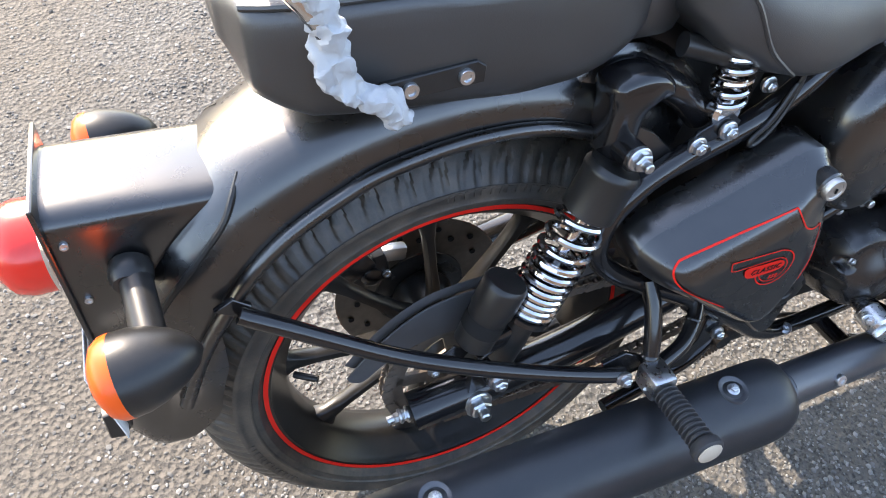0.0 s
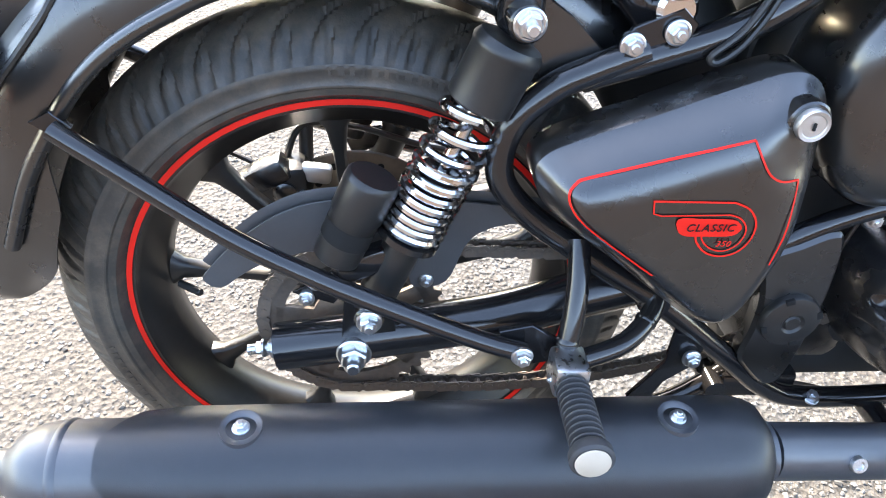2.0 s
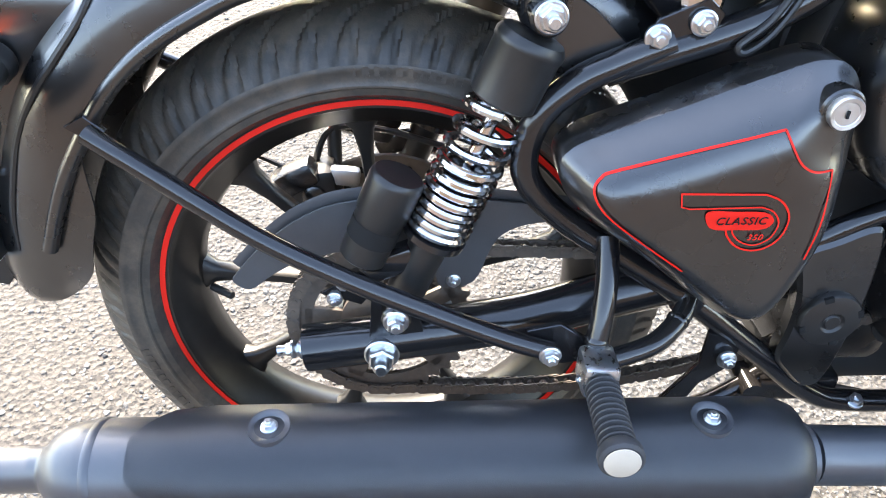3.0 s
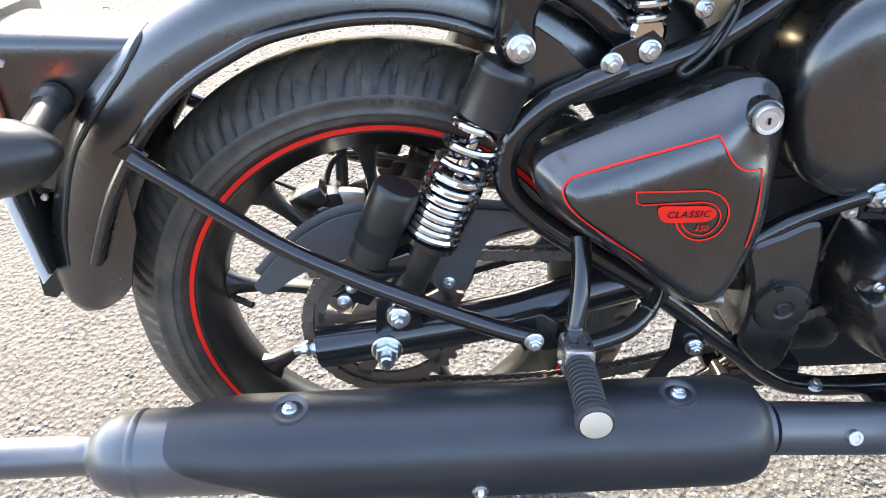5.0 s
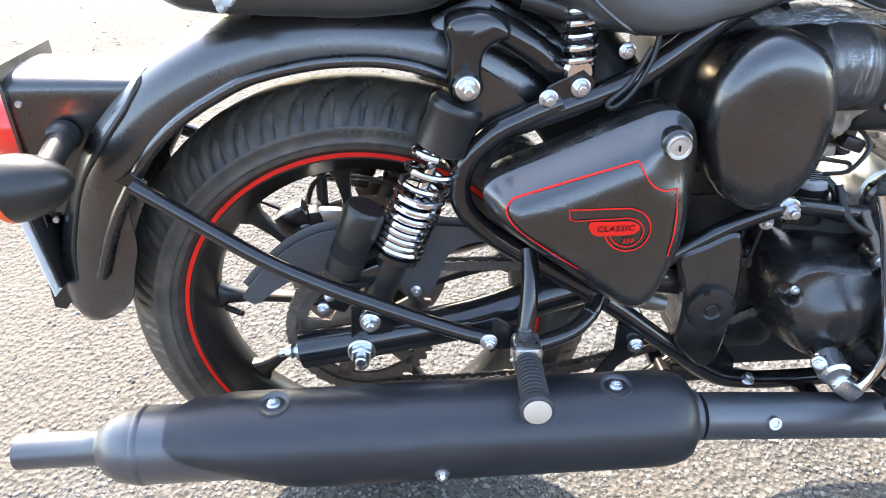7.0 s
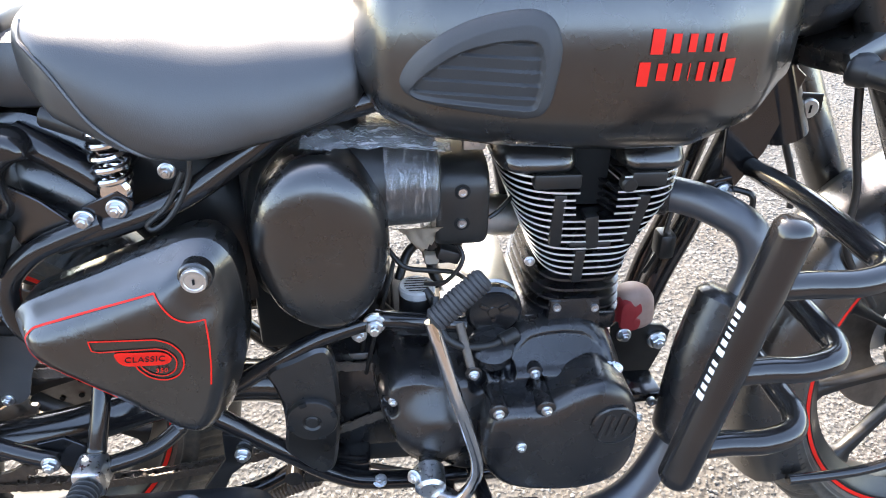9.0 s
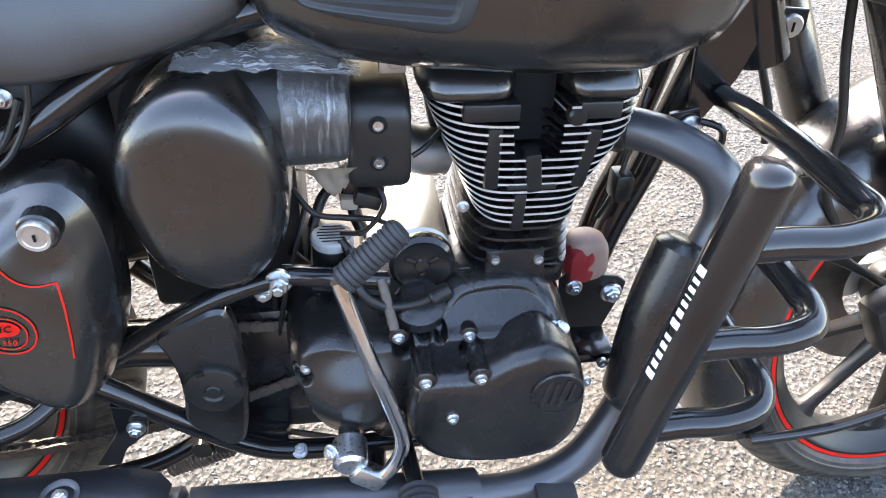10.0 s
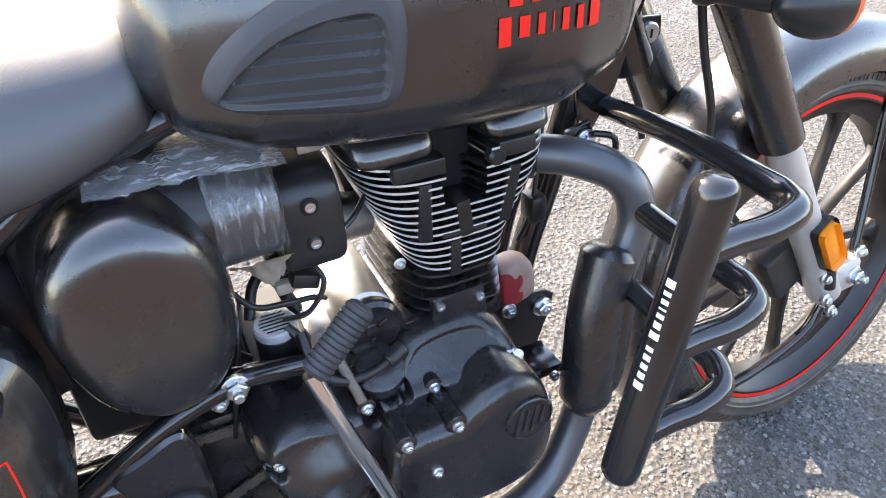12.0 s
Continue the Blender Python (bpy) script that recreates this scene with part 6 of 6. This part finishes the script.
# ---- tank trim ----
def on_tank_patch(name, loop, out, material, rows):
    """A patch that lies on the tank's near side inside the outline loop (x, z); out gives how far it stands proud."""
    bm = bmesh.new()
    lp = np.array(loop)
    centre = lp.mean(0)
    f = 1 - np.linspace(0, 0.97, rows + 1)
    px = (centre[0] + (lp[None, :, 0] - centre[0]) * f[:, None]).ravel()
    pz = (centre[1] + (lp[None, :, 1] - centre[1]) * f[:, None]).ravel()
    o = out(px, pz)
    n = len(loop)
    vs = [bm.verts.new(tank_side(float(x), float(z), float(h))) for x, z, h in zip(px, pz, o)]
    for r in range(rows):
        for i in range(n):
            j = (i + 1) % n
            bm.faces.new((vs[r * n + i], vs[r * n + j], vs[(r + 1) * n + j], vs[(r + 1) * n + i]))
    bm.faces.new(vs[rows * n:])
    return part(name, bm, material, tank)


pad_outline = round_loop([(0.546, 0.776), (0.554, 0.796), (0.572, 0.815), (0.598, 0.831), (0.628, 0.842), (0.662, 0.847), (0.682, 0.838), (0.690, 0.815), (0.688, 0.785), (0.681, 0.757), (0.664, 0.748), (0.625, 0.751), (0.585, 0.756), (0.556, 0.763)], 12)
pad_panel = round_loop([(0.555, 0.771), (0.564, 0.784), (0.580, 0.798), (0.602, 0.811), (0.632, 0.820), (0.660, 0.822), (0.671, 0.815), (0.675, 0.795), (0.673, 0.772), (0.668, 0.759), (0.650, 0.758), (0.610, 0.760), (0.575, 0.763), (0.560, 0.765)], 12)


def inside(px, pz, loop):
    """Which of the points lie inside the closed outline loop."""
    odd = np.zeros(np.shape(px), bool)
    for (ax, az), (bx, bz) in zip(loop, loop[1:] + loop[:1]):
        odd ^= ((az > pz) != (bz > pz)) & (px < (bx - ax) * (pz - az) / (bz - az + 1e-12) + ax)
    return odd


def pad_out(px, pz):
    """The pad stands proud of the tank; its panel is sunk and cut into five ledges."""
    proud_by = 0.0005 + 0.0085 * np.sqrt(np.clip(loop_distance(px, pz, pad_outline) / 0.012, 0, 1))
    return proud_by - inside(px, pz, pad_panel) * 0.009 * ease(loop_distance(px, pz, pad_panel) / 0.004)


def panel_out(px, pz):
    ledge = ((pz - 0.7585 + 0.02 * (px - 0.62)) / 0.0122) % 1.0
    saw = np.where(ledge < 0.86, ledge, (1 - ledge) / 0.14 * 0.86)
    return 0.0078 - ease(loop_distance(px, pz, pad_panel) / 0.004) * (0.0060 - 0.0042 * saw)


pad = on_tank_patch("knee_pad", pad_outline, pad_out, PAD, 48)
tagged(pad, "dark grey rubber knee pad with a ledged panel")
on_tank_patch("pad_panel", pad_panel, panel_out, PAD, 60)


def emblem_bar(x, z0, z1, w, lean=0.0):
    bm = bmesh.new()
    vs = []
    for k in range(5):
        z = z0 + (z1 - z0) * k / 4
        vs.append([bm.verts.new(tank_side(x + dx + lean * (z - z0), z, 0.0012)) for dx in (0, w / 2, w)])
    for a, b in zip(vs, vs[1:]):
        for q in range(2):
            bm.faces.new((a[q], a[q + 1], b[q + 1], b[q]))
    part("emblem_bar", bm, RED, tank)


x = 0.767
for w, low, tall in ((0.018, 0.809, 0.833), (0.0145, 0.810, 0.829), (0.0135, 0.811, 0.829), (0.0135, 0.811, 0.829), (0.012, 0.811, 0.829)):
    emblem_bar(x + 0.001, low + 0.001, tall - 0.001, w - 0.0066, 0.03)
    x += w + 0.001
x = 0.758
for w, low, tall in ((0.017, 0.780, 0.804), (0.0155, 0.785, 0.803), (0.0125, 0.785, 0.803), (0.0075, 0.785, 0.803), (0.0125, 0.785, 0.804), (0.0125, 0.784, 0.804), (0.017, 0.783, 0.806)):
    emblem_bar(x + 0.001, low + 0.001, tall - 0.001, w - 0.0066, 0.03)
    x += w + 0.0006
seam = [tank_side(0.52 + 0.42 * i / 30, tank_at(0.52 + 0.42 * i / 30)[2] + 0.004, 0.001) for i in range(31)]
part("seam_flange", sweep(seam, 0.0028, 6, per=1), PAINT, tank)

# ---- front end ----
def fpart(name, bm, material, parent, label=""):
    bmesh.ops.transform(bm, matrix=STEER, verts=bm.verts)
    return part(name, bm, material, parent, label)


def leg(y, z0, z1, r0, r1, bev=0.003):
    a = Vector((1.320 - (z0 - 0.31) * 0.528, y, z0))
    b = Vector((1.320 - (z1 - 0.31) * 0.528, y, z1))
    ln = (b - a).length
    return turn([(r0 - bev, 0), (r0, bev), (r1, ln - bev), (r1 - bev, ln)], along(a, b), 24)


FORKALU = mat("cast_fork_aluminium", (0.55, 0.54, 0.515), 0.45, 0.7, var=0.12, scale=60, bump=0.2, bscale=700)
fork = fpart("front_fork", leg(-0.095, 0.285, 0.58, 0.0235, 0.0225, 0.006), FORKALU, bike, "telescopic fork with bare alloy lower legs and black covers")
fpart("lower_leg", leg(0.095, 0.285, 0.58, 0.0235, 0.0225, 0.006), FORKALU, fork)
for y in (-0.095, 0.095):
    fpart("fork_cover", leg(y, 0.560, 1.0, 0.0285, 0.0305), PAINT, fork, "black fork cover tube")
    fpart("axle_lug", box((1.356, y, 0.312), (0.065, 0.034, 0.052), 0.01), FORKALU, fork)
fpart("axle", rod((1.368, -0.118, 0.312), (1.368, 0.118, 0.312), 0.008, 12), ZINC, fork)
axle_nut = bolt(fork, (0, 0, 0), 0.0145, style="nut", name="axle_nut")
axle_nut.matrix_local = STEER @ Matrix.Translation((1.368, -0.113, 0.312)) @ YAX @ Matrix.Scale(0.0145, 4)
for x, z in ((1.378, 0.348), (1.295, 0.335), (1.305, 0.295), (1.322, 0.27)):
    ob = bolt(fork, (0, 0, 0), 0.0095)
    ob.matrix_local = STEER @ Matrix.Translation((x, -0.116 if x < 1.35 else -0.11, z)) @ YAX @ Matrix.Scale(0.0095, 4)
refl = fpart("reflector", box((1.281, -0.121, 0.397), (0.042, 0.012, 0.088), 0.012, Euler((0, radians(-28), 0)).to_matrix()), PLASTIC, bike, "orange side reflector in a black holder")
fpart("reflector_lens", box((1.279, -0.127, 0.397), (0.033, 0.006, 0.078), 0.010, Euler((0, radians(-28), 0)).to_matrix()), AMBER, refl, "orange reflector")
fpart("brake_caliper", box((1.265, -0.06, 0.345), (0.075, 0.045, 0.085), 0.012, Euler((0, radians(-28), 0)).to_matrix()), PLASTIC, fork, "black brake caliper")
fpart("brake_hose", sweep([(1.27, -0.105, 0.44), (1.285, -0.112, 0.40), (1.30, -0.115, 0.36), (1.31, -0.115, 0.315)], 0.009, 10), PLASTIC, fork)
fpart("hose_run", sweep([(1.04, -0.085, 0.80), (1.06, -0.08, 0.70), (1.08, -0.08, 0.62), (1.09, -0.075, 0.54), (1.16, -0.065, 0.45)], 0.0048, 10), PLASTIC, fork)
yoke_turn = Euler((0, radians(-28), 0)).to_matrix()
fpart("lower_yoke", box((1.035, 0, 0.79), (0.075, 0.245, 0.034), 0.01, yoke_turn), PAINT, fork)
nacelle = bmesh.new()
bmesh.ops.create_uvsphere(nacelle, u_segments=40, v_segments=24, radius=1.0)
bmesh.ops.transform(nacelle, matrix=Matrix.Translation((1.02, 0, 0.89)) @ Matrix.Rotation(radians(-28), 4, "Y") @ Matrix.Diagonal((0.14, 0.125, 0.09, 1)), verts=nacelle.verts)
fpart("lamp_nacelle", nacelle, PAINT, fork)
fpart("cable", sweep([(0.90, -0.06, 1.02), (0.965, -0.03, 0.94), (1.0, -0.02, 0.86), (1.0, -0.02, 0.78)], 0.006, 10), PLASTIC, fork)
fpart("left_cable", sweep([(1.03, 0.02, 0.70), (1.05, 0.03, 0.66), (1.075, 0.03, 0.60), (1.08, 0.03, 0.56)], 0.005, 10), PLASTIC, fork)
fpart("mudguard_stay", sweep([(1.33, -0.095, 0.265), (1.30, -0.092, 0.225), (1.20, -0.085, 0.19), (1.08, -0.08, 0.185)], 0.0075, 12), FRAME, fork)
fpart("mudguard_stay", sweep([(1.378, -0.10, 0.345), (1.41, -0.085, 0.46), (1.43, -0.078, 0.585)], 0.0065, 12), FRAME, fork)
fdisc = bmesh.new()
turn([(0.07, -0.002), (0.138, -0.002), (0.14, 0), (0.138, 0.002), (0.07, 0.002), (0.07, -0.002)], Matrix.Translation((1.368, 0.065, 0.312)) @ YAX, 56, fdisc, caps=False)
fpart("brake_disc", fdisc, DISC, fork)
part("lock_plate", slab([(1.030, 0.715), (1.07, 0.712), (1.072, 0.69), (1.055, 0.675), (1.035, 0.684)], -0.0, -0.006, 0.001), PLASTIC, down)
part("steering_lock", turn([(0.0125, 0), (0.0125, 0.005), (0.0105, 0.007)], Matrix.Translation((1.052, -0.006, 0.696)) @ YAX, 20), ALU, down)
# Dark box on the lock face, painted as a shaded slot.
part("key_slot_shade", box((1.052, -0.0135, 0.696), (0.0025, 0.0015, 0.010), 0.0004), PRINT_SHADE, down)
front_guard = fender("front_mudguard", FRONT, 205, 18, 0.362, 0.288, 0.070, "black deep-valanced front mudguard")
front_guard.matrix_local = STEER
indicator((1.088, -0.19, 0.752), (1, 0, -0.05), (1.01, -0.11, 0.772), STEER)

# Grab rail and its foam wrap.
grab = part("grab_rail", sweep([(-0.14, -0.133, 0.815), (-0.145, -0.135, 0.83), (-0.165, -0.135, 0.86), (-0.19, -0.12, 0.90), (-0.19, 0.12, 0.90)], 0.008, 12), CHROME, bike, "grab rail wrapped in white foam film")
wrap = sweep([(-0.090, -0.138, 0.746), (-0.107, -0.138, 0.764), (-0.132, -0.138, 0.782), (-0.138, -0.137, 0.80), (-0.141, -0.136, 0.83), (-0.156, -0.135, 0.86), (-0.17, -0.13, 0.90)], 0.0118, 32, per=18)
for v in wrap.verts:
    v.co += Vector((noise.noise(v.co * 55), noise.noise(v.co * 60 + Vector((3, 0, 0))), noise.noise(v.co * 58 + Vector((0, 7, 0))))) * 0.0075
    v.co += Vector((noise.noise(v.co * 150), noise.noise(v.co * 160 + Vector((3, 0, 0))), noise.noise(v.co * 155 + Vector((0, 7, 0))))) * 0.0035
part("foam_wrap", wrap, WRAP, grab, "crumpled white foam wrap")

# Underside of the engine and the lower cradle.
part("sump", box((0.60, 0.0, 0.245), (0.30, 0.14, 0.07), 0.015), CASTING, case)
part("far_cradle_tube", sweep([(0.30, 0.10, 0.36), (0.40, 0.10, 0.27), (0.55, 0.10, 0.225), (0.75, 0.09, 0.23), (0.86, 0.05, 0.30)], 0.013, 12), FRAME, frame_loop)
part("brake_rod", rod((0.42, -0.06, 0.222), (0.60, -0.10, 0.206), 0.004, 10), CHAIN, pedal)
part("pedal_pivot", rod((0.60, -0.10, 0.206), (0.60, -0.165, 0.206), 0.014, 16, 0.002), FRAME, pedal)
part("stand_bracket", box((0.455, -0.085, 0.238), (0.09, 0.05, 0.035), 0.006), FRAME, stand)
part("stand_pivot", rod((0.40, -0.12, 0.243), (0.40, 0.10, 0.243), 0.012, 14), FRAME, stand)
